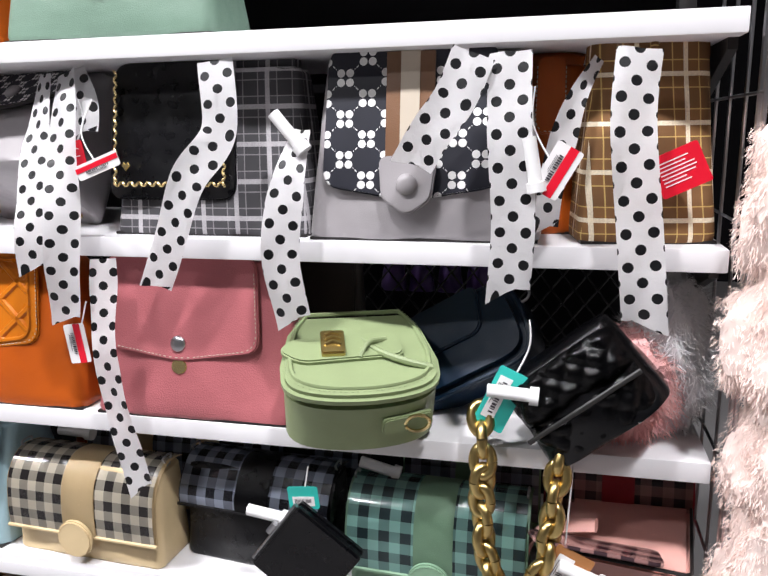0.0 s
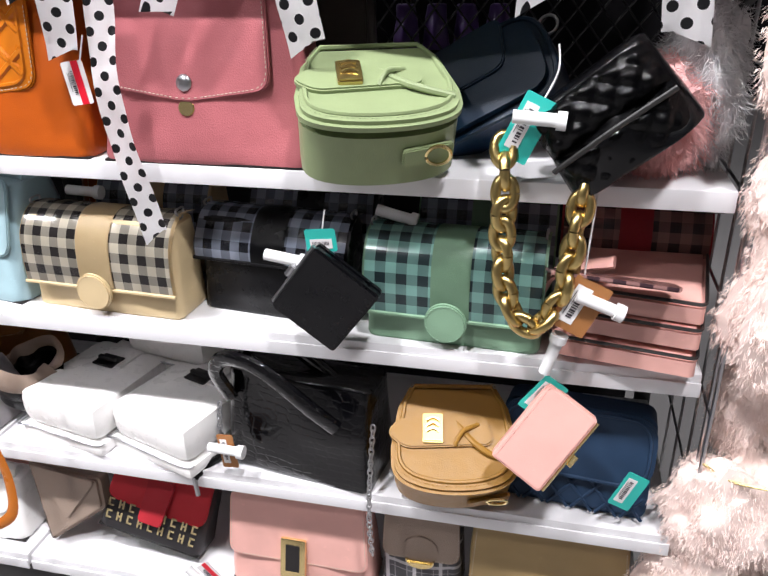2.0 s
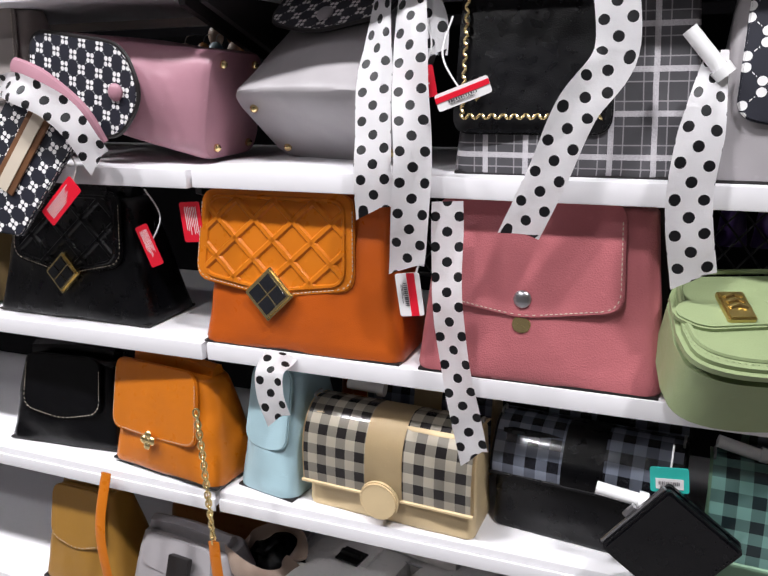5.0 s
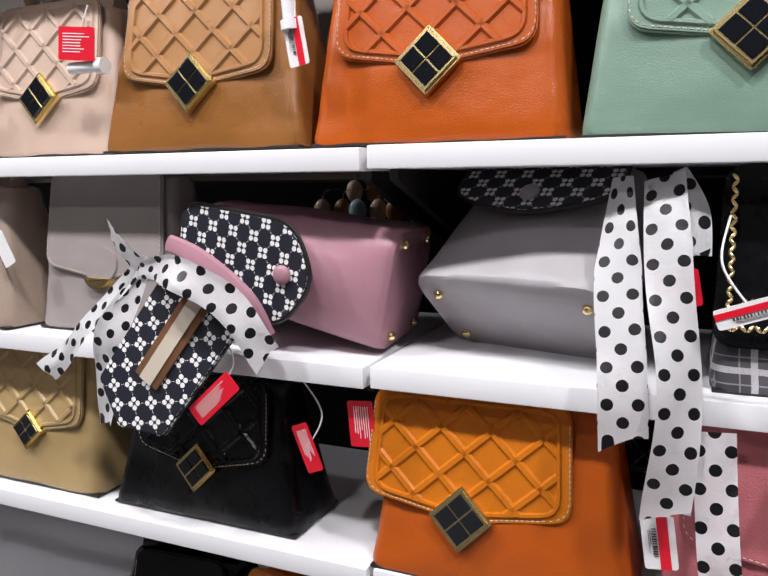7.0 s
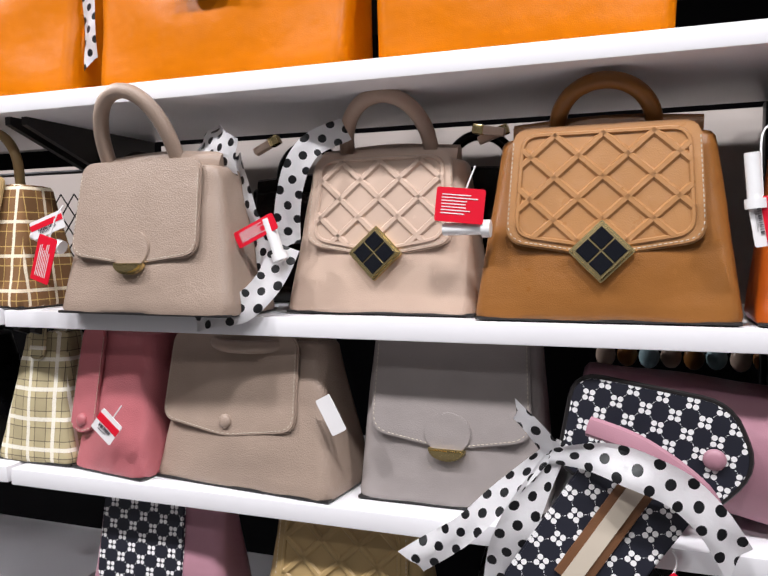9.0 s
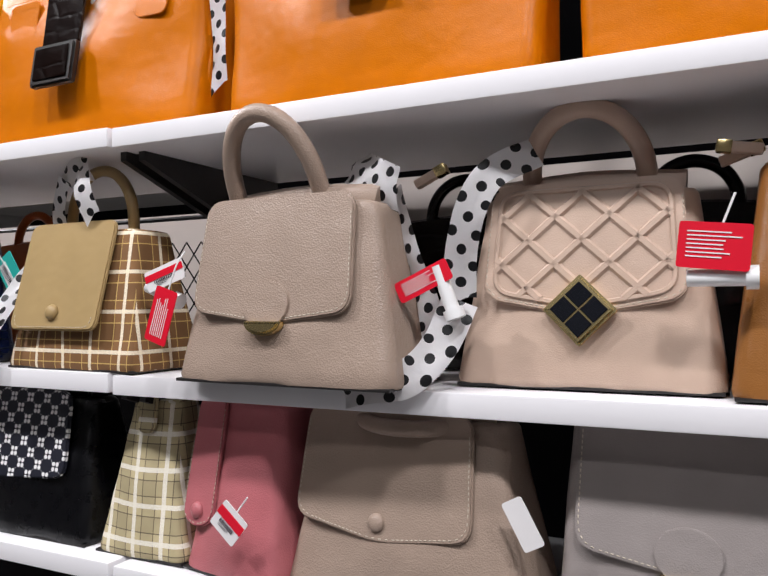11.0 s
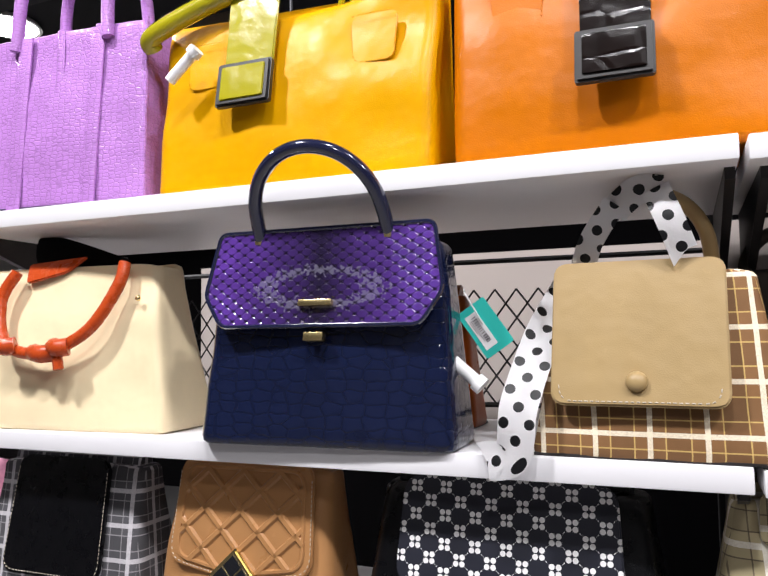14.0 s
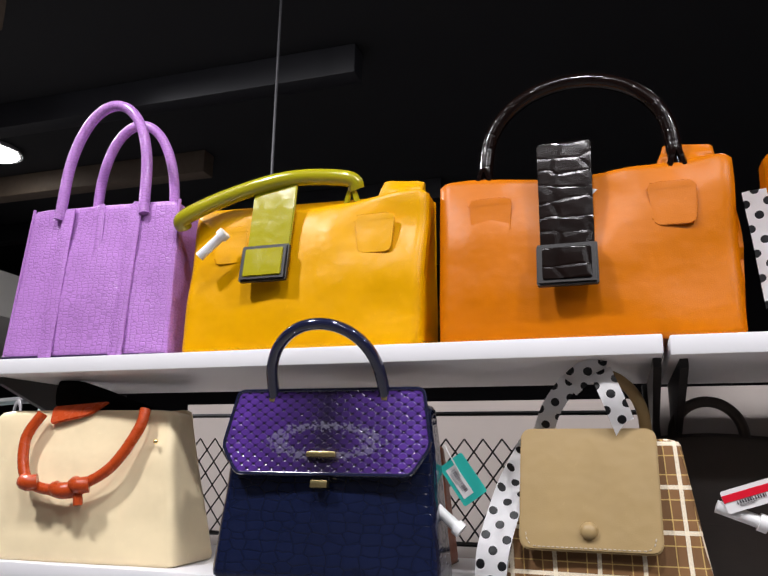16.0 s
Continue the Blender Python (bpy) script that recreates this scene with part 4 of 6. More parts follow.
def navy_crossbody(x, y, z):
    ob = thing("crossbody_bag", "navy leather crossbody bag leaning against the mesh", "bag", pose(x, y, z, -34, -30, 0), GROUP)
    o = rounded([(-0.10, 0.0), (0.10, 0.0), (0.10, 0.115), (-0.10, 0.115)], 0.045)
    part("body", slab(o, 0.07, 0.012, 0.035), L_NAVY, ob)
    part("zip_welt", tube([(a * 0.98, -0.022, 0.004 + b * 0.96) for a, b in o + o[:1]], 0.004, 6, n=1), L_NAVY, ob)
    fl = part("flap", slab(rounded([(-0.05, 0.118), (0.06, 0.118), (0.045, 0.055), (-0.04, 0.055)], 0.018), 0.006, 0.002, -0.035), L_NAVY, ob)
    part("ring", tube([(0.105 + 0.012 * math.cos(6.283 * i / 12), -0.02, 0.085 + 0.012 * math.sin(6.283 * i / 12)) for i in range(13)], 0.002, 6, n=2), STEEL, ob)


navy_crossbody(-0.086, 0.925, Z2 + 0.036)


def puffed(w, h, step, depth):
    """A padded panel whose diamonds swell between sewn lines, its rim curving back."""
    bm = bmesh.new()
    nx, nz = 48, 20
    grid = []
    for j in range(nz + 1):
        row = []
        for i in range(nx + 1):
            x, z = (i / nx - 0.5) * w, (j / nz - 0.5) * h
            k = abs(math.sin(3.1416 * (x + z) / step) * math.sin(3.1416 * (x - z) / step)) ** 0.6
            rim = abs(2 * x / w) ** 6 * 0.024 + abs(2 * z / h) ** 6 * 0.010
            row.append(bm.verts.new((x, -depth * k - 0.004 + rim + 0.002 * noise.noise(Vector((x * 40, z * 40, 3.0))), z)))
        grid.append(row)
    for a, b in zip(grid, grid[1:]):
        for i in range(nx):
            bm.faces.new((a[i], a[i + 1], b[i + 1], b[i]))
    bmesh.ops.solidify(bm, geom=bm.faces[:], thickness=0.003)
    return bm


def quilted_pouch():
    ob = thing("pouch_bag", "black quilted leather pouch resting tilted on the shelf edge", "bag", pose(0.040, 0.850, Z2 + 0.076) @ pose(0, 0, 0, 0, -40, -4), GROUP)
    bm = body(0.158, 0.11, 0.150, 0.06, 0.108, 0.036, seed=81, bulge=0.012, rough=0.006)
    bmesh.ops.translate(bm, verts=bm.verts[:], vec=(0, 0, -0.054))
    part("body", bm, L_SOFTBLACK, ob)
    for zc, hh, y in ((0.028, 0.050, -0.046), (-0.028, 0.050, -0.050)):
        part("quilted_panel", puffed(0.142, hh, 0.030, 0.006), L_SOFTBLACK, ob, at=pose(0, y, zc, -16 if zc > 0 else 8, 0, 0))
    part("zip", tube([(-0.074, -0.052, -0.008), (0, -0.066, -0.004), (0.074, -0.052, -0.008)], 0.003, 6, 0.5), BLACKWIRE, ob)


quilted_pouch()
flap_bag("handbag", "dark taupe handbag leaning behind the green one", -0.39, -0.275, Z2, 0.19, 0.95, 0.07, leather("dark_taupe_leather", "4c4440", 0.5), yf=1.04, fw=0.9, flow=0.4, ftip=0.4, seed=82, stitch=False)
for vx in (-0.27, -0.22, -0.17, -0.12):
    vp = thing("satin_pouch", "dark violet satin pouch hanging behind the mesh", "pouch", pose(vx, 1.26, Z2 + 0.09), "pouches behind the mesh")
    part("pouch", body(0.046, 0.03, 0.03, 0.02, 0.07, 0.012, seed=int(-vx * 100)), L_VIOLET, vp)
    part("drawstring", tube([(-0.008, 0, 0.07), (0, 0, 0.10), (0.008, 0, 0.07)], 0.0012, 5), BLACKWIRE, vp)


def chain(points, pitch, r, name, label, mat, size):
    """A chain of open oval links, each turned against the one before."""
    ob = thing(name, label, "chain", Matrix.Translation(points[0]), "")
    pts = spline(points, 30)
    dist, at, prev = 0.0, 0, pts[0]
    acc = [0.0]
    for a, b in zip(pts, pts[1:]):
        acc.append(acc[-1] + (b - a).length)
    link = tube([(size * 0.62 * math.cos(6.283 * i / 10), 0, size * math.sin(6.283 * i / 10)) for i in range(11)], r, 10, n=3)
    bmesh.ops.remove_doubles(link, verts=link.verts[:], dist=1e-5)
    first = part("link", link, mat, ob)
    k = 0
    s = pitch / 2
    while s < acc[-1]:
        i = next(j for j in range(1, len(acc)) if acc[j] >= s)
        p = pts[i]
        t = (pts[i] - pts[i - 1]).normalized()
        m = Matrix.Translation(p - Vector(points[0])) @ t.to_track_quat("Z", "Y").to_matrix().to_4x4() @ pose(0, 0, 0, 0, 0, 90 * (k % 2) + 12)
        lk = first if k == 0 else first.copy()
        if k:
            scene.collection.objects.link(lk)
        lk.matrix_basis = m
        k += 1
        s += pitch
    return ob


chain([(-0.072, 0.822, 1.085), (-0.066, 0.800, 1.03), (-0.066, 0.797, 0.965), (-0.056, 0.793, 0.90), (-0.028, 0.790, 0.868), (0.002, 0.792, 0.90), (0.012, 0.795, 0.96), (0.018, 0.805, 1.02), (0.026, 0.822, 1.045)], 0.0240, 0.0062, "chain_strap", "chunky worn gold chain strap hanging over the shelf edge", BRASS, 0.0170)


def fur_piece(name, label, x, y, z, rx, ry, rz, mat, count, length, seed, group=""):
    """A fluffy lump: a soft core covered with thin tapering hairs."""
    rnd = random.Random(seed)
    core = bmesh.new()
    bmesh.ops.create_icosphere(core, subdivisions=4, radius=1)
    for v in core.verts:
        k = 1.0 + 0.34 * noise.noise(v.co * 2.2 + Vector((seed, 0, 0))) + 0.14 * noise.noise(v.co * 7 + Vector((0, seed, 0)))
        v.co = Vector((v.co.x * rx * k, v.co.y * ry * k, v.co.z * rz * k))
    core.normal_update()
    src = [(v.co.copy(), v.normal.copy()) for v in core.verts]
    bm = bmesh.new()
    for _ in range(count):
        (c, nrm) = src[rnd.randrange(len(src))]
        c = c + Vector((rnd.uniform(-1, 1), rnd.uniform(-1, 1), rnd.uniform(-1, 1))) * 0.006
        d = (nrm + Vector((rnd.uniform(-0.8, 0.8), rnd.uniform(-0.8, 0.8), rnd.uniform(-1.0, 0.6)))).normalized()
        s = d.cross(Vector((rnd.uniform(-1, 1), rnd.uniform(-1, 1), rnd.uniform(-1, 1)))).normalized() * 0.0005
        L = length * rnd.uniform(0.5, 1.15)
        m = c + d * L * 0.55 + Vector((0, 0, -0.003))
        e = c + d * L + Vector((0, 0, -0.004))
        a, b, f, g, h = (bm.verts.new(p) for p in (c - s, c + s, m + s * 0.7, m - s * 0.7, e))
        bm.faces.new((a, b, f, g)), bm.faces.new((g, f, h))
    ob = thing(name, label, "fur", pose(x, y, z), group)
    part("core", core, mat, ob)
    tagged(part("hair", bm, mat, ob), kind="stuff")
    return ob


FURP = plain("pink_faux_fur", srgb("fbe2da"), 0.9, amount=0.12, scale=40)
FURR = plain("rose_faux_fur", srgb("ecb9b6"), 0.9, amount=0.14, scale=40)
FURG = plain("grey_faux_fur", srgb("e8e6ea"), 0.9, amount=0.3, scale=20)
fur_piece("fur_bag", "fluffy pale rose faux fur bag on the shelf", 0.098, 0.90, Z2 + 0.066, 0.05, 0.05, 0.062, FURR, 10000, 0.014, 3)
fur_piece("fur_bag", "fluffy grey and white faux fur bag on the shelf", 0.142, 0.935, Z2 + 0.10, 0.042, 0.06, 0.095, FURG, 11000, 0.014, 4)
for k, (fx, fy, fz, a, c) in enumerate(((0.262, 0.82, 1.32, 0.070, 0.095), (0.262, 0.82, 1.18, 0.070, 0.11), (0.268, 0.83, 1.04, 0.064, 0.09), (0.272, 0.83, 0.90, 0.070, 0.12), (0.275, 0.90, 0.73, 0.055, 0.085), (0.262, 0.85, 0.575, 0.088, 0.10), (0.245, 0.86, 0.43, 0.085, 0.09))):
    fur_piece("fur_scarf", "long pale pink fluffy faux fur hanging beside the display", fx - 0.004, fy, fz, a, 0.05, c, FURP, 22000, 0.0055, 10 + k, "hanging pink fur")


def wire_rack():
    ob = thing("wire_rack", "steel wire side rack at the end of the shelves", "rack", pose(0.205, 0.845, 0), "")
    for y in (0.0, 0.022):
        part("upright_wire", tube([(0.0, y, 0.02), (0.0, y, 1.75)], 0.0028, 6, n=1), STEEL, ob)
    for k in range(9):
        part("cross_wire", tube([(0, 0, 0.45 + 0.14 * k), (0, 0.3, 0.45 + 0.14 * k)], 0.002, 6, n=1), STEEL, ob)
    for k in range(4):
        part("hook", tube([(0.0, 0.0, 0.66 + 0.28 * k), (0.03, -0.03, 0.66 + 0.28 * k), (0.07, -0.045, 0.665 + 0.28 * k)], 0.002, 6), GOLD if k == 0 else STEEL, ob)
    for y in (0.08, 0.16, 0.24):
        part("upright_wire", tube([(0.0, y, 0.02), (0.0, y, 1.75)], 0.0022, 6, n=1), STEEL, ob)


wire_rack()

# -- first shelf --
Z1 = TOPS[1]


def gingham_bag(label, x0, x1, h, yf, mat, check, rz=0.0, rear=False, circle=True, low_at=0.30):
    """A boxy clutch with a clear-coated checked flap, a plain centre band and a round tab."""
    d = 0.085
    ob, w = place_bag("clutch_bag", label, x0, x1, Z1 + (0.012 if rear else 0), d, yf, rz)
    part("body", body(w * 0.97, d, w * 0.95, d * 0.7, h, 0.012, seed=int(abs(x0) * 100), bulge=0.004, rough=0.002), mat, ob)
    low = h * low_at
    # the flap rolls over the top edge
    sec = [(-d * 0.50 - 0.006, low), (-d * 0.47 - 0.009, max(h * 0.55, low + h * 0.1)), (-d * 0.42 - 0.007, h * 0.82), (-d * 0.27, h * 1.0), (0.0, h * 1.055), (d * 0.33, h * 1.02)]
    sec = [(p.x, p.y) for p in (Vector((a, b, 0)) for a, b in sec)]
    pts = [(p.y, p.z) for p in spline([(0, a, b) for a, b in sec], 4)]

    def sheet(xa, xb, off):
        bm = bmesh.new()
        lay = bm.loops.layers.uv.new("UVMap")
        run, rows = 0.0, []
        for i, (a, b) in enumerate(pts):
            if i:
                run += math.dist(pts[i - 1], pts[i])
            rows.append((run, [bm.verts.new((x, a - off, b + off * 0.4)) for x in np.linspace(xa, xb, 9)]))
        for (r0, q), (r1, s) in zip(rows, rows[1:]):
            for i in range(8):
                f = bm.faces.new((q[i], q[i + 1], s[i + 1], s[i]))
                for lp, (xx, rr) in zip(f.loops, ((q[i].co.x, r0), (q[i + 1].co.x, r0), (s[i + 1].co.x, r1), (s[i].co.x, r1))):
                    lp[lay].uv = (xx, rr)
        ext = bmesh.ops.solidify(bm, geom=bm.faces[:], thickness=-0.002)
        return bm

    fl = part("flap", sheet(-w * 0.49, w * 0.49, 0.0), mat, ob)
    for s in (-1, 1):
        part("check_panel", sheet(s * w * 0.29 - w * 0.185, s * w * 0.29 + w * 0.185, 0.003), check, fl, "clear-coated gingham panel")
    part("band", sheet(-w * 0.105, w * 0.105, 0.0045), mat, fl)
    part("edge_welt", tube([(-w * 0.49, -d * 0.5 - 0.009, low), (w * 0.49, -d * 0.5 - 0.009, low)], 0.0028, 6, n=1), mat, fl)
    if circle:
        c = [(0.028 * math.cos(6.283 * i / 28), 0.028 * math.sin(6.283 * i / 28)) for i in range(28)]
        tab = part("round_tab", slab(c, 0.006, 0.002, -0.002), mat, ob, at=pose(-0.004, -d * 0.5 - 0.011, low - 0.002))
        stitches(tab, [(a * 0.9, b * 0.9) for a, b in c + c[:1]], -0.0085, material=mat)
    for s in (-1, 1):
        part("d_ring", tube([(s * w * 0.47, -0.004, h), (s * w * 0.47, -0.014, h + 0.014), (s * w * 0.47, 0.006, h + 0.014), (s * w * 0.47, 0.0, h)], 0.0016, 6), STEEL, ob)
    return ob


gingham_bag("sand beige clutch with black and cream gingham flap", -0.762, -0.508, 0.142, 0.848, L_SAND, G_SAND, -3)
gingham_bag("black clutch with dark gingham flap", -0.503, -0.265, 0.142, 0.880, L_BLACK, G_BLACK, -5, circle=False, low_at=0.60)
gingham_bag("mint green clutch with teal gingham flap", -0.248, -0.008, 0.142, 0.848, L_MINT, G_MINT, -3)
for xa, mt, ck, lab in ((-0.72, L_SAND, G_BLACK, "sand clutch with dark gingham flap in the back row"), (-0.46, L_BLACK, G_BLACK, "black clutch with gingham flap in the back row"), (-0.20, L_MINT, G_BLACK, "green clutch with dark gingham flap in the back row"), (0.0, L_REDB, G_ROSE, "dark rose clutch with rose gingham flap in the back row")):
    gingham_bag(lab, xa, xa + 0.20, 0.148, 0.985, mt, ck, 0, True, False)


def open_wallet_bag():
    ob = thing("clutch_bag", "blush pink accordion clutch lying open on its back", "bag", pose(0.085, 0.850, Z1 + 0.012, 0, 0, -10), GROUP)
    for k, (z, dd) in enumerate(((0.0, 0.0), (0.034, 0.006), (0.064, 0.014))):
        o = rounded([(-0.085 + dd * 2, -0.03 + dd), (0.088, -0.03 + dd), (0.085, 0.15), (-0.085 + dd, 0.15)], 0.01)
        bm = slab(o, 0.026, 0.006)
        p = part("compartment", bm, L_BLUSH, ob, at=pose(0, 0, z, -90, 0, 0))
        part("edge", tube([(a, -0.026, b) for a, b in o[:14]], 0.0022, 6, n=1), DARK, p)
    part("flap", slab(rounded([(-0.10, 0.02), (0.05, 0.0), (0.06, 0.07), (-0.08, 0.075)], 0.012), 0.005), G_ROSE, ob, "rose gingham flap", pose(0.0, 0.0, 0.105, 70, 0, 0))
    part("spine", tube([(-0.088, 0.03, 0.0), (-0.108, 0.01, 0.045), (-0.086, 0.0, 0.10), (-0.02, 0.0, 0.122)], 0.006, 8, 2.5), L_BLUSH, ob)


open_wallet_bag()
flap_bag("crossbody_bag", "orange leather crossbody bag with gold clover clasp", -1.105, -0.885, Z1 + 0.004, 0.160, 0.80, 0.11, L_AMBER, yf=0.842, fw=0.80, flow=0.36, ftip=0.34, seed=91, rz=-8, xf=-0.015)
flap_bag("crossbody_bag", "light blue leather bag standing sideways", -0.868, -0.765, Z1, 0.178, 0.85, 0.16, L_SKY, yf=0.850, fw=0.75, flow=0.42, ftip=0.36, seed=92, rz=-10, stitch=False)
flap_bag("handbag", "black leather bag slumped in shadow", -1.34, -1.12, Z1, 0.14, 0.8, 0.13, L_SOFTBLACK, yf=0.87, fw=0.7, flow=0.4, ftip=0.3, seed=93, rz=5)
flap_bag("handbag", "orange red bag at the back of the shelf", -0.80, -0.60, Z1, 0.165, 0.9, 0.08, L_ORANGE, yf=1.03, fw=0.7, flow=0.5, ftip=0.4, seed=94)


def clover(x, y, z):
    ob = thing("clover_clasp", "gold clover clasp on the orange bag", "clasp", pose(x, y, z, -14, 0, -8), GROUP)
    bm = bmesh.new()
    for a, b in ((0, 1), (1, 0), (0, -1), (-1, 0), (0, 0)):
        bmesh.ops.create_uvsphere(bm, u_segments=10, v_segments=6, radius=0.007, matrix=pose(a * 0.008, 0, b * 0.008) @ Matrix.Diagonal((1, 0.6, 1, 1)))
    part("clover", bm, GOLD, ob)


clover(-1.018, 0.838, Z1 + 0.062)

# -- shelf zero --
Z0 = TOPS[0]


def vanity_box(x, y, rz, tilt=0, z=None):
    ob = thing("box_bag", "white leather vanity box bag with dark turn lock", "bag", pose(x, y, Z0 if z is None else z, tilt, 0, rz), GROUP)
    part("tray", box(-0.088, 0.088, -0.10, 0.10, 0.0, 0.022, 0.008), L_WHITE, ob)
    part("lid", box(-0.084, 0.084, -0.098, 0.098, 0.024, 0.088, 0.020), L_WHITE, ob)
    part("tongue", box(-0.034, 0.034, 0.02, 0.098, 0.086, 0.092, 0.003), L_WHITE, ob)
    lk = part("lock", box(-0.022, 0.022, 0.012, 0.046, 0.091, 0.0945, 0.001), DARK, ob, "dark metal turn lock")
    part("turn_key", box(-0.019, 0.019, 0.024, 0.032, 0.095, 0.102, 0.002), BLACKWIRE, lk)
    part("zip", tube([(-0.089, 0.09, 0.023), (-0.089, -0.09, 0.023), (-0.07, -0.101, 0.023), (0.07, -0.101, 0.023), (0.089, -0.09, 0.023)], 0.0018, 6, n=3), STEEL, ob)
    return ob


vanity_box(-0.755, 0.945, -12)
vanity_box(-0.575, 0.930, -18)
vanity_box(-0.64, 1.10, -10, z=Z0 + 0.06)
bag_z = thing("wallet_strap", "black leather strap with zip lying on the shelf", "strap", pose(-0.50, 0.86, Z0 + 0.008), "")
part("strap", tube([(-0.03, -0.03, -0.02), (0.0, 0.0, 0.0), (0.07, 0.10, 0.004), (0.12, 0.16, 0.004)], 0.007, 8, 0.5), L_SOFTBLACK, bag_z)
part("zip_pull", tube([(-0.03, -0.03, -0.02), (-0.024, -0.036, -0.05)], 0.004, 6), STEEL, bag_z)


def croc_bag():
    w, h, d = 0.245, 0.170, 0.12
    ob, _ = place_bag("handbag", "black glossy croc handbag with folded handles", -0.478, -0.233, Z0, d, 0.845, -8)
    part("body", body(w, d, w * 0.95, d * 0.7, h, 0.014, seed=95, rough=0.004), L_CROCBLACK, ob)
    for y in (-0.052, 0.03):
        part("handle", tube([(-0.105, y, h - 0.045), (-0.118, y - 0.014, h + 0.005), (-0.09, y - 0.022, h + 0.038), (-0.03, y - 0.030, h + 0.036), (0.05, y - 0.036, h - 0.010), (0.085, y - 0.03, h - 0.038)], 0.0125, 10, 0.7), L_CROCBLACK, ob)
    return ob


croc_bag()
chain([(-0.238, 0.845, 0.655), (-0.240, 0.825, 0.58), (-0.242, 0.820, 0.50), (-0.240, 0.822, 0.43)], 0.0085, 0.0013, "chain_strap", "thin steel chain strap hanging from the shelf", STEEL, 0.006)
chain([(-0.475, 0.845, 0.665), (-0.474, 0.832, 0.62), (-0.466, 0.830, 0.57)], 0.0085, 0.0013, "chain_strap", "thin steel chain beside the croc bag", STEEL, 0.006)
chain([(-0.897, 0.80, 0.945), (-0.889, 0.795, 0.88), (-0.884, 0.792, 0.80), (-0.882, 0.792, 0.745)], 0.0075, 0.0014, "chain_strap", "gold chain strap of the orange bag", GOLD, 0.0062)
saddle_bag("mustard leather saddle bag lying back with dark gold buckle", L_MUST, -0.114, 0.805, Z0 + 0.038, 0.172, 0.155, 0.080, -56, 10)


def navy_quilt_bag():
    ob = thing("crossbody_bag", "navy quilted velvet flap bag leaning back", "bag", pose(0.045, 0.862, Z0 + 0.004, -12, 0, -6), GROUP)
    m = plain("navy_velvet", srgb("1a3450"), 0.7, amount=0.2)
    part("body", slab(rounded([(-0.105, 0), (0.105, 0), (0.105, 0.155), (-0.105, 0.155)], 0.02), 0.06, 0.01, 0.06), m, ob)
    o = rounded([(-0.107, 0.16), (-0.107, 0.052), (0.107, 0.052), (0.107, 0.16)], 0.04)
    fl = part("flap", slab(o, 0.008, 0.003, -0.001), m, ob)
    part("welt", tube([(a * 0.92, -0.010, 0.008 + b * 0.92) for a, b in o + o[:1]], 0.003, 6, n=1), m, fl)
    for ridge in quilt([(-0.1, 0.003), (0.1, 0.003), (0.1, 0.05), (-0.1, 0.05)], 0.034, 0.0025, -0.001, 1.2):
        part("quilt_ridge", ridge, m, ob)


navy_quilt_bag()
ob = flap_bag("box_bag", "pale grey leather box bag with dark lock", -1.115, -0.905, Z0, 0.115, 0.85, 0.13, L_GREY, yf=0.845, fw=0.7, flow=0.6, ftip=0.55, seed=96, rz=-5, stitch=False)
part("lock", box(-0.02, 0.02, -0.012, 0, -0.022, 0.018, 0.002), DARK, ob, "dark metal lock", pose(0.02, -0.055, 0.095, -20, 0, 0))
flap_bag("handbag", "mustard yellow bag in the shelf corner", -1.30, -1.13, Z0, 0.17, 0.7, 0.13, L_MUST, yf=0.85, fw=0.7, flow=0.5, ftip=0.4, seed=97)
flap_bag("handbag", "brown leather bag at the back of the shelf", -1.16, -0.92, Z0, 0.19, 0.85, 0.10, L_TAN, yf=1.02, fw=0.7, flow=0.5, ftip=0.4, seed=98)
strap2 = thing("leather_strap", "orange leather shoulder strap hanging in front of shelves", "strap", pose(0, 0, 0), "")
part("strap", tube([(-0.882, 0.792, 0.745), (-0.873, 0.785, 0.68), (-0.845, 0.78, 0.58), (-0.835, 0.78, 0.50), (-0.85, 0.775, 0.43), (-0.93, 0.77, 0.395), (-1.02, 0.77, 0.43), (-1.06, 0.78, 0.55), (-1.09, 0.79, 0.70), (-1.09, 0.82, 0.80)], 0.0095, 8, 0.25), L_AMBER, strap2)
coil = thing("rolled_belt", "dark and taupe rolled leather belts on the shelf", "belt", pose(-0.885, 0.93, Z0), "")
for k in range(3):
    part("coil", tube([((0.045 + 0.006 * k) * math.cos(6.283 * i / 12), 0.05 * math.sin(6.283 * i / 12) * (1 + 0.1 * k), 0.055 + 0.02 * k + 0.012 * math.sin(i)) for i in range(13)], 0.022, 8, 0.18, n=3), L_TAUPE if k == 2 else L_SOFTBLACK, coil)

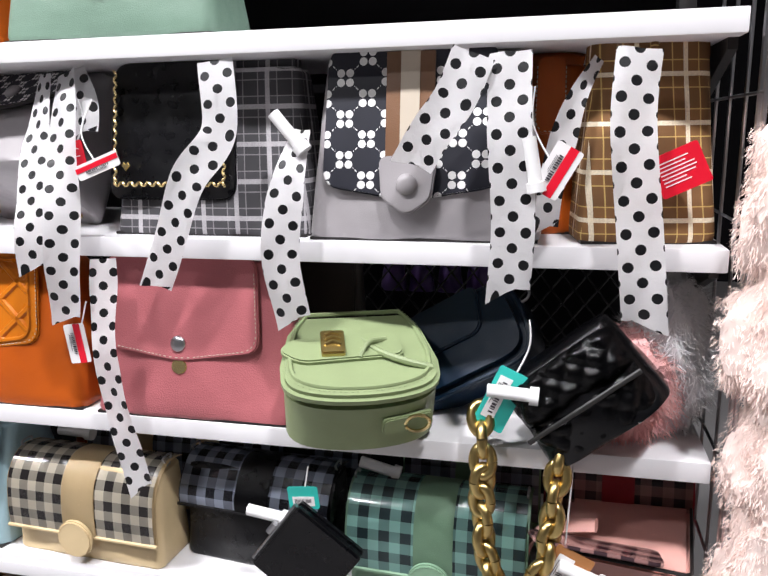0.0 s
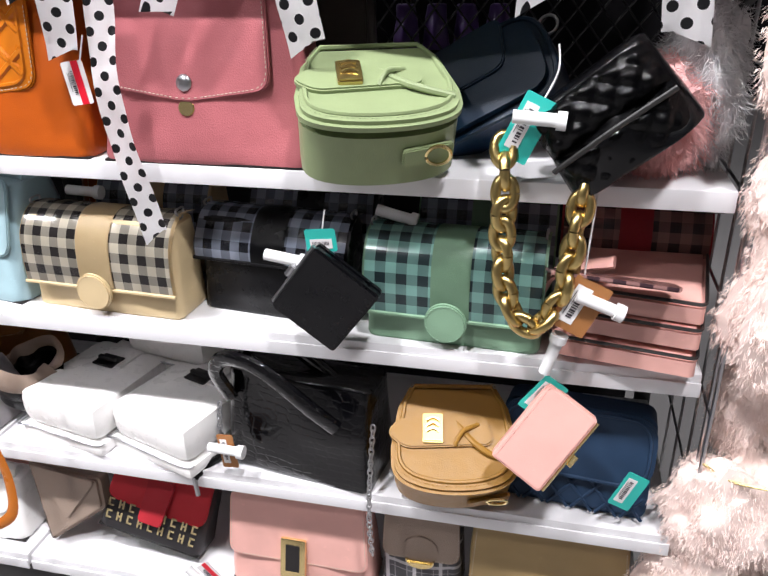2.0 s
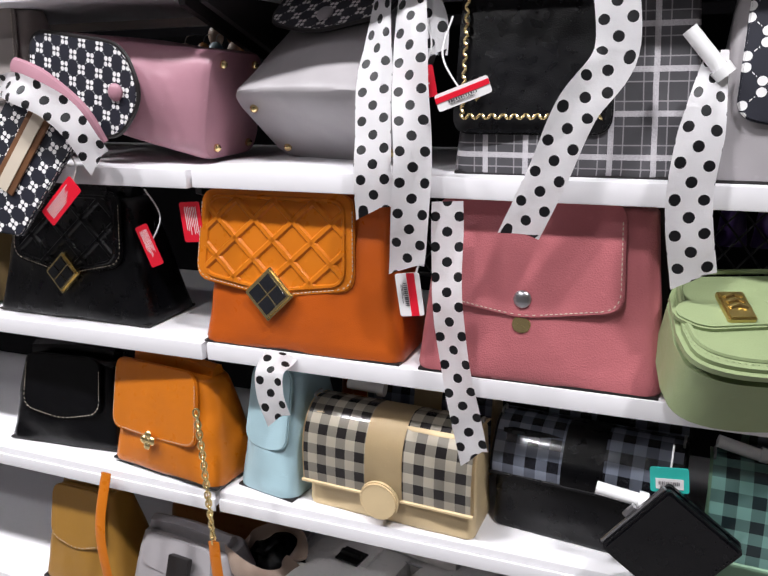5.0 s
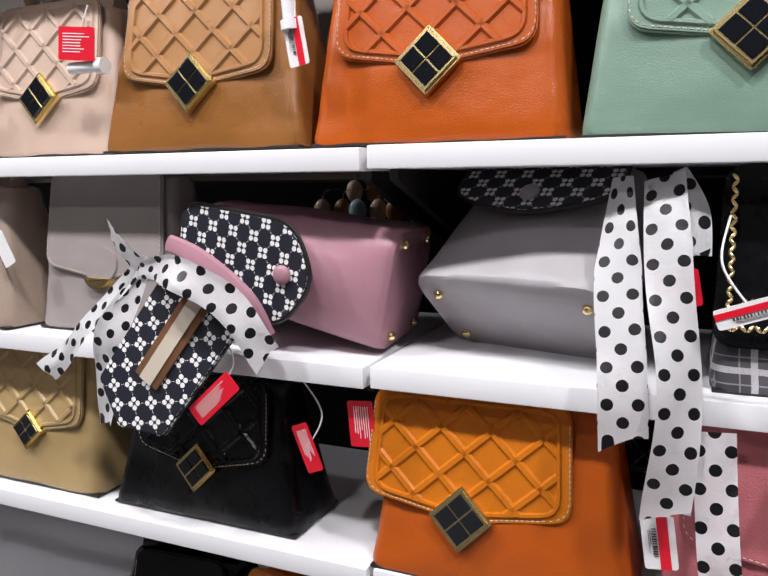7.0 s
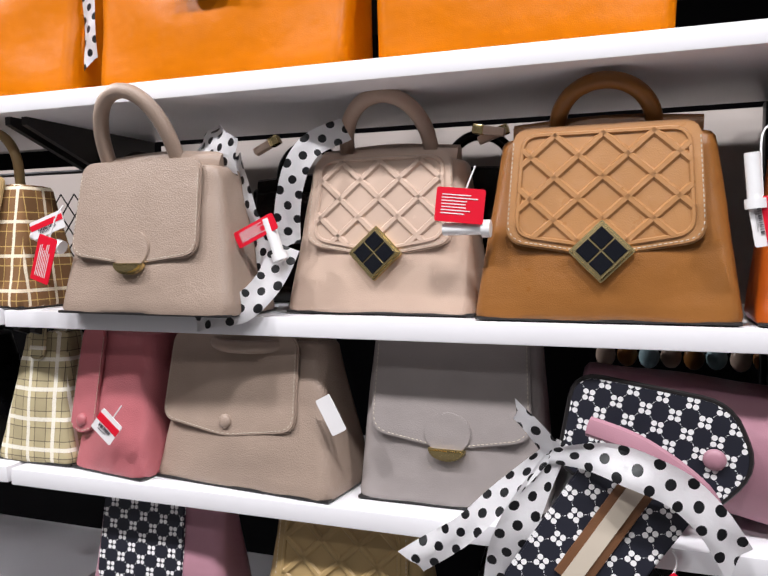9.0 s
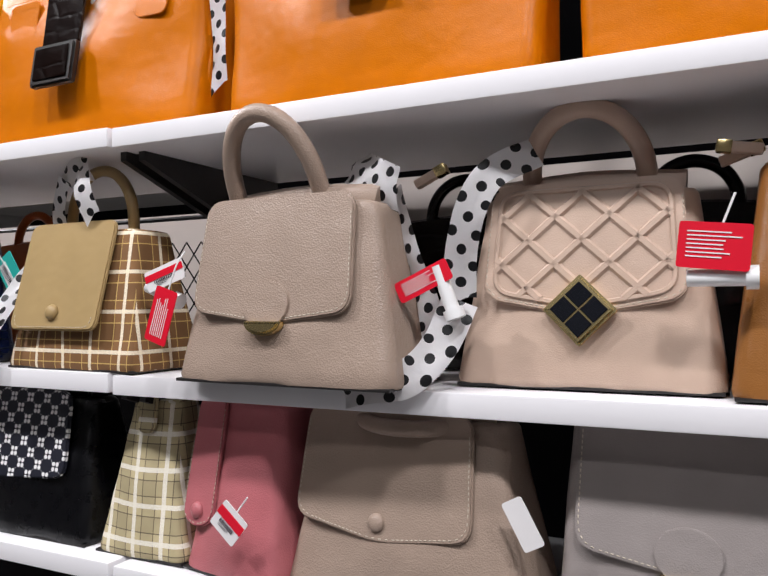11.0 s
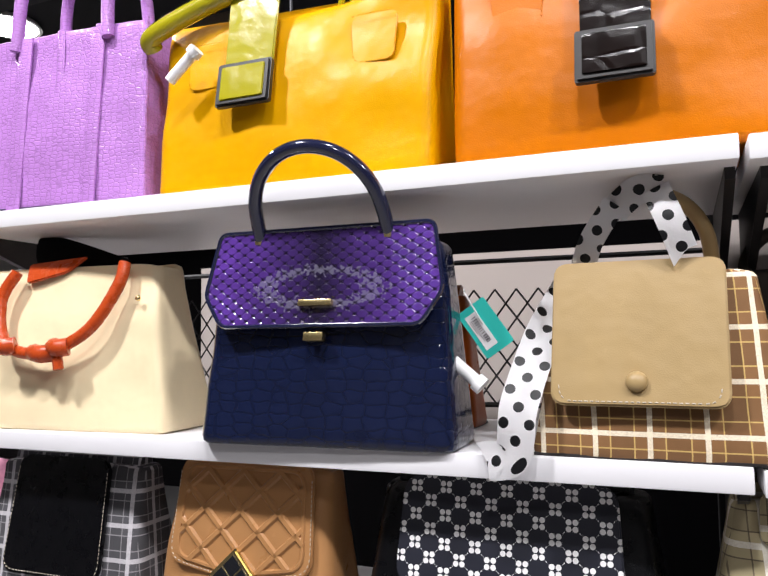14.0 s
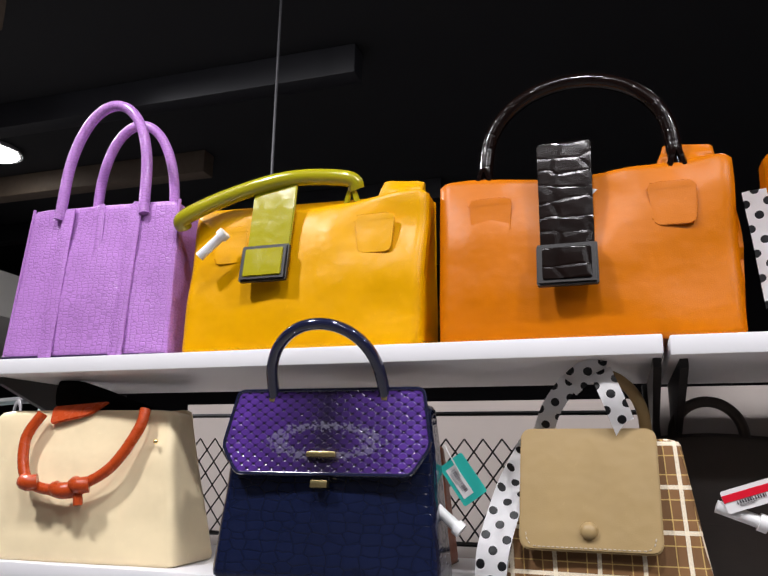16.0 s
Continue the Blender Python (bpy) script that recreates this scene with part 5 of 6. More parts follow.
# -- bottom shelf --
ZB = TOPS[-1]
env = thing("clutch_bag", "taupe envelope clutch standing on its corner", "bag", pose(-0.83, 0.90, ZB, -8, 0, 0), GROUP)
part("body", slab(rounded([(-0.045, 0), (0.075, 0.09), (0.07, 0.15), (-0.075, 0.17)], 0.008), 0.03, 0.006), L_TAUPE, env)
part("fold", slab(rounded([(-0.07, 0.165), (0.065, 0.147), (0.0, 0.06)], 0.01), 0.004, 0.001, -0.031), L_TAUPE, env)
redb = flap_bag("handbag", "red and black letter-print handbag leaning over", -0.775, -0.575, ZB + 0.03, 0.145, 0.92, 0.09, plain("black_print_canvas", (0.02, 0.018, 0.02), 0.5), plain("red_print_canvas", srgb("b8232e"), 0.45), yf=0.87, fw=0.95, flow=0.40, ftip=0.38, seed=101, ry=14, rx=-18, stitch=False)
part("front_tab", slab(rounded([(-0.025, 0.03), (0.025, 0.03), (0.022, -0.05), (-0.022, -0.05)], 0.008), 0.006), L_REDB, redb, at=pose(0, -0.045, 0.09, -14, 0, 0))
rnd = random.Random(5)
for row in range(2):
    bm = bmesh.new()
    for k in range(9):
        x = -0.085 + k * 0.02
        z = 0.022 + row * 0.024
        for s in ((0, 0, 0.003, 0.016), (0.007, 0, 0.010, 0.016), (0, 0.0065, 0.010, 0.0095)) if k % 2 else ((0, 0, 0.003, 0.016), (0, 0, 0.010, 0.003), (0, 0.013, 0.010, 0.016)):
            bm2 = box(x + s[0], x + s[2], -0.0495, -0.0482, z + s[1], z + s[3])
            merge(bm, bm2)
    part("print_row", bm, plain("gold_print", (0.35, 0.28, 0.14), 0.5), redb)
pkb = flap_bag("handbag", "blush pink flap handbag with gold rectangular lock", -0.510, -0.255, ZB, 0.180, 0.95, 0.10, L_BLUSH, yf=0.862, fw=0.97, flow=0.35, ftip=0.35, seed=102, stitch=True)
lk = part("lock", box(-0.022, 0.022, -0.012, 0, -0.036, 0.036, 0.003), GOLD, pkb, "gold rectangular lock", pose(-0.005, -0.045, 0.075, -14, 0, 0))
part("lock_hole", box(-0.012, 0.012, -0.0135, -0.0125, -0.022, 0.026), DARK, lk)
flap_bag("handbag", "taupe and grey plaid handbag with gold lock", -0.245, -0.110, ZB, 0.165, 0.95, 0.09, P_GREY, L_TAUPE, yf=0.89, fw=0.97, flow=0.5, ftip=0.5, seed=103, clasp="half")
flap_bag("handbag", "tan leather handbag with gold bar lock", -0.100, 0.155, ZB, 0.175, 0.95, 0.10, L_KHAKI, yf=0.872, fw=0.97, flow=0.35, ftip=0.35, seed=104, clasp="half")
flap_bag("handbag", "white leather bag on the bottom shelf", -1.16, -0.925, ZB, 0.115, 0.85, 0.12, L_WHITE, yf=0.86, fw=0.8, flow=0.5, ftip=0.4, seed=105, stitch=False)
flap_bag("handbag", "pink leather bag behind the white one", -1.14, -0.92, ZB, 0.165, 0.85, 0.08, L_BLUSH, yf=1.0, fw=0.8, flow=0.5, ftip=0.4, seed=106)


# -- hanging wallets --
def wallet(label, mat, x, y, z, rot, w=0.105, h=0.125, lean=0):
    ob = thing("wallet", label, "wallet", pose(x, y, z, lean, 0, 0) @ pose(0, 0, 0, 0, rot, 0), "hanging wallets")
    part("cover", slab(rounded([(-w / 2, -h / 2), (w / 2, -h / 2), (w / 2, h / 2), (-w / 2, h / 2)], 0.006), 0.009, 0.003, 0), mat, ob)
    part("back_cover", slab(rounded([(-w / 2, -h / 2), (w / 2, -h / 2), (w / 2, h / 2), (-w / 2, h / 2)], 0.006), 0.008, 0.003, 0.011), mat, ob)
    part("clasp_edge", tube([(-w / 2 - 0.002, 0.0, -h / 2 + 0.004), (-w / 2 - 0.002, 0.0, h / 2 - 0.004)], 0.003, 8, n=1), GOLD if mat is L_BLUSH else STEEL, ob)
    part("clasp_ball", tube([(-w / 2 - 0.008, 0, -0.006), (-w / 2 - 0.008, 0, 0.010)], 0.004, 8, n=1), GOLD if mat is L_BLUSH else STEEL, ob)
    stitches(ob, [(w / 2 - 0.005, -h / 2 + 0.005), (w / 2 - 0.005, h / 2 - 0.005)], -0.0095, material=mat)
    return ob


wallet("black leather wallet with steel clasp hanging before the shelf", L_BLACK, -0.283, 0.80, 0.876, 45 - 8, 0.100, 0.108)
wallet("blush pink leather wallet with gold clasp hanging before the shelf", L_BLUSH, 0.0, 0.79, 0.712, 33 + 180, 0.076, 0.120, -22)


# -- tags --
def security_pin(x, y, z, rot, rx=0):
    ob = thing("security_pin", "white plastic pencil-shaped security tag", "security tag", pose(x, y, z, rx, rot, 0), "security tags")
    part("barrel", tube([(-0.024, 0, 0), (-0.02, 0, 0), (0.02, 0, 0), (0.026, 0, 0)], 0.0075, 12, n=2), PIN, ob)
    part("head", tube([(0.022, 0, 0), (0.026, 0, 0), (0.032, 0, 0)], 0.0105, 12, n=2), PIN, ob)


def tag(x, y, z, rot, w, h, mat, kind, tilt=0, yaw=0, cord=None):
    names = {"red": "red paper swing tag with rows of small white print", "price": "white price tag with red band and printed lines", "teal": "teal price tag with white barcode sticker", "brown": "brown card swing tag with white sticker", "white": "blank white swing tag"}
    ob = thing("swing_tag", names[kind], "tag", pose(x, y, z, tilt, rot, yaw), "swing tags")
    part("card", slab(rounded([(-w / 2, -h / 2), (w / 2, -h / 2), (w / 2, h / 2), (-w / 2, h / 2)], 0.003, 3), 0.0012, 0.0), mat, ob)
    rn = random.Random(int(abs(x * 1000)))
    if kind == "red":
        bm = bmesh.new()
        for i in range(7):
            L = w * rn.uniform(0.45, 0.78)
            merge(bm, box(-w * 0.38, -w * 0.38 + L, -0.0017, -0.0013, h * (0.28 - 0.09 * i), h * (0.28 - 0.09 * i) + h * 0.028))
        part("print", bm, CARD, ob)
    elif kind in ("price", "teal", "brown"):
        if kind != "price":
            part("sticker", box(-w * 0.36, w * 0.36, -0.0018, -0.0013, -h * 0.36, h * 0.06), CARD, ob)
        else:
            part("band", box(-w * 0.5, w * 0.5, -0.0018, -0.0013, -h * 0.02, h * 0.3), RED, ob)
        bm = bmesh.new()
        for i in range(12):
            xx = -w * 0.28 + w * 0.56 * i / 12
            merge(bm, box(xx, xx + w * rn.uniform(0.012, 0.035), -0.0022, -0.0019, -h * 0.20, -h * 0.05))
        for i in range(2):
            merge(bm, box(-w * 0.25, w * rn.uniform(0, 0.25), -0.0022, -0.0019, -h * (0.25 + 0.05 * i), -h * (0.235 + 0.05 * i)))
        part("barcode", bm, INK, ob)
    if cord:
        inv = ob.matrix_basis.inverted()
        part("cord", tube([inv @ Vector(p) for p in ([(x, y, z)] + cord)], 0.0011, 5), CORD, ob)
    return ob


# -- ribbons --
def ribbon(points, width=0.052, twist=0.0, seed=0, label="white satin ribbon with black polka dots tied to a bag", fold=0.006, cut=0.02):
    """A soft satin strip along a line, gently rippled, with a slanted cut end."""
    pts = spline(points, 10)
    bm = bmesh.new()
    lay = bm.loops.layers.uv.new("UVMap")
    rows, run = [], 0.0
    for i, p in enumerate(pts):
        if i:
            run += (p - pts[i - 1]).length
        t = (pts[min(i + 1, len(pts) - 1)] - pts[max(i - 1, 0)]).normalized()
        side = t.cross(Vector((0, 1, 0)))
        side = side.normalized() if side.length > 0.1 else Vector((1, 0, 0))
        a = radians(twist) * math.sin(run * 14 + seed)
        out = t.cross(side).normalized()
        side = side * math.cos(a) + out * math.sin(a)
        k = min(1.0, 0.45 + run * 6) if seed % 2 else 1.0
        row = []
        for j in range(7):
            u = (j / 6 - 0.5) * width * k
            rip = fold * noise.noise(Vector((u * 40 + seed * 3.1, run * 14, seed)))
            row.append((bm.verts.new(p + side * u + out * rip - t * (cut * (j / 6 - 0.5) if i == len(pts) - 1 else 0)), ((j / 6 - 0.5) * width, run)))
        rows.append(row)
    for q, s in zip(rows, rows[1:]):
        for j in range(6):
            c = (q[j], q[j + 1], s[j + 1], s[j])
            f = bm.faces.new([v for v, _ in c])
            for lp, (_, uv) in zip(f.loops, c):
                lp[lay].uv = uv
    bmesh.ops.solidify(bm, geom=bm.faces[:], thickness=0.0008)
    ob = part("ribbon", bm, POLKA)
    return tagged(ob, label, "ribbon", "polka dot ribbons")


R = ribbon
# hanging over the third shelf
R([(-0.640, 0.875, 1.475), (-0.638, 0.838, 1.38), (-0.628, 0.80, 1.30), (-0.624, 0.795, 1.236)], 0.044, 8, 1)
R([(-0.602, 0.865, 1.475), (-0.592, 0.825, 1.38), (-0.578, 0.792, 1.28), (-0.586, 0.79, 1.172)], 0.042, 30, 2)
R([(-0.386, 0.84, 1.480), (-0.377, 0.82, 1.40), (-0.410, 0.80, 1.345), (-0.435, 0.798, 1.28), (-0.462, 0.80, 1.218)], 0.043, 8, 4)
R([(-0.285, 0.85, 1.40), (-0.292, 0.81, 1.34), (-0.299, 0.797, 1.26), (-0.288, 0.80, 1.182)], 0.044, 14, 3)
R([(-0.082, 0.81, 1.475), (-0.100, 0.80, 1.43), (-0.125, 0.795, 1.395), (-0.146, 0.80, 1.362)], 0.046, 6, 6)
R([(-0.046, 0.82, 1.475), (-0.044, 0.80, 1.40), (-0.038, 0.797, 1.30), (-0.042, 0.80, 1.226)], 0.046, 6, 8, cut=0.03)
R([(0.082, 0.83, 1.475), (0.078, 0.81, 1.40), (0.088, 0.798, 1.30), (0.099, 0.80, 1.195)], 0.046, 8, 10, cut=-0.022)
R([(0.045, 0.87, 1.47), (0.02, 0.85, 1.42), (0.0, 0.845, 1.34), (-0.005, 0.845, 1.29)], 0.03, 30, 5)
R([(-0.548, 0.825, 1.245), (-0.54, 0.80, 1.14), (-0.525, 0.795, 1.04), (-0.505, 0.795, 0.948)], 0.036, 6, 12)
R([(-0.775, 0.835, 1.030), (-0.777, 0.80, 1.02), (-0.775, 0.795, 0.99), (-0.765, 0.797, 0.957)], 0.042, 4, 14)
# round the mauve backpack
R([(-1.165, 0.80, 1.385), (-1.195, 0.79, 1.33), (-1.225, 0.785, 1.26), (-1.238, 0.79, 1.178)], 0.040, 25, 17, fold=0.012)
R([(-1.180, 0.80, 1.375), (-1.225, 0.79, 1.33), (-1.28, 0.785, 1.275), (-1.335, 0.79, 1.235)], 0.034, 35, 19, fold=0.012)
R([(-1.185, 0.80, 1.368), (-1.12, 0.775, 1.378), (-1.06, 0.772, 1.36), (-1.02, 0.775, 1.325), (-0.995, 0.785, 1.285)], 0.037, 20, 21, fold=0.014)
R([(-1.175, 0.80, 1.372), (-1.195, 0.79, 1.40), (-1.215, 0.795, 1.418)], 0.022, 30, 22)
# between the fourth shelf's bags
R([(-1.665, 0.90, 1.755), (-1.625, 0.86, 1.735), (-1.590, 0.85, 1.718)], 0.045, 20, 24, fold=0.012)
R([(-1.604, 0.87, 1.722), (-1.588, 0.87, 1.66), (-1.566, 0.87, 1.60), (-1.552, 0.865, 1.555)], 0.030, 30, 26, fold=0.010)
R([(-1.455, 0.90, 1.752), (-1.50, 0.875, 1.725), (-1.525, 0.87, 1.66), (-1.530, 0.87, 1.60)], 0.034, 30, 28, fold=0.010)
R([(-1.525, 0.86, 1.60), (-1.540, 0.84, 1.555), (-1.570, 0.825, 1.522), (-1.615, 0.82, 1.514), (-1.645, 0.826, 1.506)], 0.038, 6, 30, fold=0.008)
R([(-2.110, 0.88, 1.766), (-2.085, 0.87, 1.784), (-2.06, 0.87, 1.782)], 0.030, 10, 32)
R([(-2.108, 0.87, 1.772), (-2.135, 0.885, 1.735), (-2.152, 0.905, 1.69)], 0.026, 14, 40)
R([(-2.068, 0.865, 1.784), (-2.055, 0.855, 1.75), (-2.043, 0.86, 1.716)], 0.028, 10, 34)
R([(-2.165, 0.93, 1.69), (-2.188, 0.87, 1.63), (-2.205, 0.83, 1.565), (-2.212, 0.822, 1.515), (-2.24, 0.826, 1.506)], 0.040, 12, 36)
R([(-1.862, 0.89, 2.02), (-1.855, 0.89, 1.95), (-1.85, 0.885, 1.87)], 0.03, 18, 38)
R([(-0.600, 0.87, 1.475), (-0.58, 0.86, 1.44), (-0.577, 0.85, 1.40)], 0.04, 20, 42)

# -- tags and pins --
tag(0.130, 0.845, 1.353, -25, 0.052, 0.045, RED, "red")
tag(0.005, 0.80, 1.355, 120, 0.055, 0.03, CARD, "price", cord=[(-0.02, 0.81, 1.40), (-0.02, 0.82, 1.44)])
security_pin(-0.020, 0.80, 1.365, 80)
tag(-0.525, 0.80, 1.362, -20, 0.06, 0.018, CARD, "price", cord=[(-0.55, 0.81, 1.40), (-0.545, 0.83, 1.44)])
security_pin(-0.297, 0.83, 1.40, 50)
tag(-0.590, 0.815, 1.135, 82, 0.052, 0.03, CARD, "price", cord=[(-0.575, 0.82, 1.19)])
tag(-0.048, 0.815, 1.098, 115, 0.075, 0.036, TEAL, "teal", cord=[(-0.02, 0.84, 1.15), (-0.02, 0.86, 1.18)])
security_pin(-0.038, 0.80, 1.112, 4)
tag(0.027, 0.79, 0.900, 115, 0.07, 0.045, KRAFT, "brown", cord=[(0.03, 0.80, 0.96), (0.035, 0.81, 1.04)])
security_pin(0.045, 0.785, 0.908, 20)
security_pin(0.0, 0.80, 0.825, -75)
tag(-0.290, 0.815, 0.950, -6, 0.04, 0.03, TEAL, "teal", cord=[(-0.288, 0.83, 0.985)])
security_pin(-0.342, 0.815, 0.922, 8)
tag(-0.005, 0.82, 0.752, 125, 0.06, 0.035, TEAL, "teal")
tag(0.118, 0.83, 0.61, 112, 0.06, 0.03, TEAL, "teal")
tag(-0.462, 0.825, 0.59, 85, 0.06, 0.026, KRAFT, "brown")
security_pin(-0.463, 0.815, 0.60, 2)
security_pin(-0.555, 0.83, 0.30, 50)
tag(-0.53, 0.835, 0.31, 50, 0.05, 0.03, CARD, "price")
security_pin(-0.70, 0.93, 0.955, 2)
security_pin(-0.215, 0.90, 0.958, 14)
tag(-1.072, 0.79, 1.228, -42, 0.075, 0.026, RED, "red", cord=[(-1.05, 0.80, 1.27), (-1.075, 0.81, 1.30)])
tag(-0.918, 0.86, 1.195, 85, 0.055, 0.032, RED, "red")
tag(-0.985, 0.85, 1.16, 68, 0.06, 0.022, RED, "red", cord=[(-0.97, 0.86, 1.20), (-1.0, 0.87, 1.235)])
tag(-0.588, 0.835, 1.372, -10, 0.045, 0.034, RED, "red", cord=[(-0.575, 0.85, 1.41), (-0.585, 0.86, 1.44)])
tag(-1.287, 0.835, 1.645, 6, 0.058, 0.040, RED, "red", cord=[(-1.27, 0.84, 1.69)])
security_pin(-1.285, 0.845, 1.618, 0)
tag(-1.555, 0.835, 1.620, -25, 0.062, 0.022, RED, "red")
security_pin(-1.533, 0.84, 1.612, 70)
tag(-1.868, 0.80, 1.585, -72, 0.065, 0.032, RED, "red", cord=[(-1.856, 0.81, 1.64), (-1.85, 0.82, 1.66)])
tag(-1.908, 0.85, 1.634, -18, 0.062, 0.026, CARD, "price")
security_pin(-1.922, 0.86, 1.612, 20)
tag(-2.257, 0.90, 1.645, 55, 0.062, 0.038, TEAL, "teal", cord=[(-2.275, 0.89, 1.68), (-2.282, 0.90, 1.69)])
security_pin(-2.278, 0.87, 1.600, 40)
security_pin(-2.648, 0.85, 1.995, -40)
security_pin(-0.982, 0.83, 1.665, 85)
tag(-0.972, 0.828, 1.62, 80, 0.05, 0.024, CARD, "price", cord=[(-0.975, 0.835, 1.70), (-0.965, 0.85, 1.72)])
tag(-1.792, 0.825, 1.350, 40, 0.04, 0.036, CARD, "price", cord=[(-1.77, 0.83, 1.38)])
tag(-1.458, 0.845, 1.385, 62, 0.05, 0.022, CARD, "white")
tag(-2.06, 0.90, 2.03, 20, 0.05, 0.03, CARD, "white")

# fallen flower-print flap of the mauve backpack
flp = thing("flower_flap", "flower print flap hanging open with striped webbing", "bag flap", pose(-1.125, 0.795, 1.292, -10, 34, 0), GROUP)
part("panel", slab(rounded([(-0.058, 0.09), (0.062, 0.09), (0.056, -0.10), (0.0, -0.13), (-0.056, -0.10)], 0.006), 0.007, 0.002), FLOWER_SMALL, flp)
part("webbing", box(-0.018, 0.018, -0.0105, -0.0075, -0.06, 0.075, 0.001), leather("brown_web", "6e4c34"), flp)
part("stripe", box(-0.009, 0.009, -0.0122, -0.0108, -0.06, 0.075), THREAD, flp)
part("mauve_handle", tube([(-0.075, 0.0, 0.085), (-0.02, -0.014, 0.10), (0.05, -0.014, 0.098), (0.09, 0.0, 0.075)], 0.011, 8, 0.5), L_MAUVE, flp)


# -- zip ends, pouches and bags standing behind --
def zip_end(x, y, z, rot):
    ob = thing("zip_pull", "gold-ended leather zip tab at a bag's top", "zip pull", pose(x, y, z, 0, rot, 0), "zip tabs")
    part("leather_tab", box(-0.016, 0.012, -0.006, 0.006, -0.005, 0.005, 0.002), L_BEIGE, ob)
    part("end_cap", box(0.010, 0.024, -0.007, 0.007, -0.006, 0.006, 0.002), GOLD, ob)


zip_end(-1.575, 0.90, 1.735, -25)
zip_end(-1.268, 0.92, 1.735, -20)
zip_end(-1.262, 0.90, 1.738, 190)
for x, z, mt, lab in ((-2.43, Z4, L_ORANGE, "dark orange handbag behind the navy one"), (-1.60, Z4, L_CROCBROWN, "dark brown handbag behind the taupe one"), (-1.32, Z4, L_SOFTBLACK, "black handbag behind the beige one"), (-1.93, Z4, leather("dark_grey_leather", "4a433e", 0.5), "dark grey handbag behind the plaid one")):
    flap_bag("handbag", lab, x - 0.11, x + 0.12, z, 0.185, 0.85, 0.09, mt, yf=1.035, fw=0.7, flow=0.5, ftip=0.4, handle=(0.10, 0.065, 0.008), seed=int(-x * 100), stitch=False)
for x0, lab in ((-3.0, "black cloth bag flopped over the cream tote"),):
    pch = thing("cloth_pouch", lab, "pouch", pose(x0 + 0.12, 1.0, 1.752, 0, 8, 0), "")
    part("cloth", tube([(-0.11, -0.06, 0.010), (-0.07, -0.05, 0.012), (0.0, 0.0, -0.006), (0.07, 0.02, -0.024)], 0.024, 10, 0.5), NEAR_BLACK, pch)


# -- beyond the mesh --
def trinket_row(x0, n, z, y):
    for k in range(n):
        ob = thing("trinket", "small shiny round hair ornament hanging on a hook", "trinket", pose(x0 + k * 0.032, y + 0.01 * (k % 2), z), "hanging trinkets")
        bm = bmesh.new()
        bmesh.ops.create_uvsphere(bm, u_segments=12, v_segments=8, radius=0.019, matrix=Matrix.Diagonal((0.8, 0.5, 1, 1)))
        part("disc", bm, L_BEIGE if k % 3 == 0 else (L_TAN if k % 3 == 1 else L_SKY), ob)
        part("hook", tube([(0, 0, 0.01), (0, 0.01, 0.03), (0, 0.06, 0.034)], 0.0008, 5), STEEL, ob)


trinket_row(-1.14, 9, 1.425, 1.19)
trinket_row(-1.10, 7, 1.455, 1.23)


# -- surroundings seen past the left end --
def hanging_bag(x, y, z, mat, lab):
    ob = thing("hanging_bag", lab, "bag", pose(x, y, z, 0, 0, -35), "bags on the side rack")
    part("body", body(0.34, 0.10, 0.20, 0.05, 0.26, 0.03, seed=int(-x * 50), rough=0.014, soft=1.6), mat, ob)
    part("strap", tube([(-0.06, 0, 0.23), (-0.03, 0, 0.30), (0.03, 0, 0.30), (0.06, 0, 0.23)], 0.007, 8, 0.5), mat, ob)


L_AQUA = leather("pale_mint_leather", "bcd4cc", 0.5)
for k in range(6):
    hanging_bag(-3.40 - 0.13 * k, 1.35 + 0.05 * k, 1.50, L_AQUA if k % 2 == 0 else L_GREY, "pale mint leather bag hanging on a side rack" if k % 2 == 0 else "pale grey leather bag hanging on a side rack")
rack = thing("side_rack", "chrome rail rack with hanging bags", "rack", pose(0, 0, 0), "")
part("rail", tube([(-3.2, 1.30, 1.815), (-4.3, 1.7, 1.815)], 0.010, 8, n=1), STEEL, rack)
for x, y in ((-3.2, 1.30), (-4.3, 1.7)):
    part("post", tube([(x, y, 0), (x, y, 1.83)], 0.010, 8, n=1), STEEL, rack)
for k in range(3):
    sc = part("scarf", body(0.16, 0.06, 0.12, 0.05, 0.34, 0.03, seed=200 + k, rough=0.015), plain("printed_cloth", (0.55, 0.35 - 0.1 * k, 0.36), 0.8, amount=0.6, scale=60), at=pose(-3.28 - 0.14 * k, 1.22, 1.06, 0, 0, -20))
    tagged(sc, "folded printed scarf on the side rack", "scarf", "scarves")
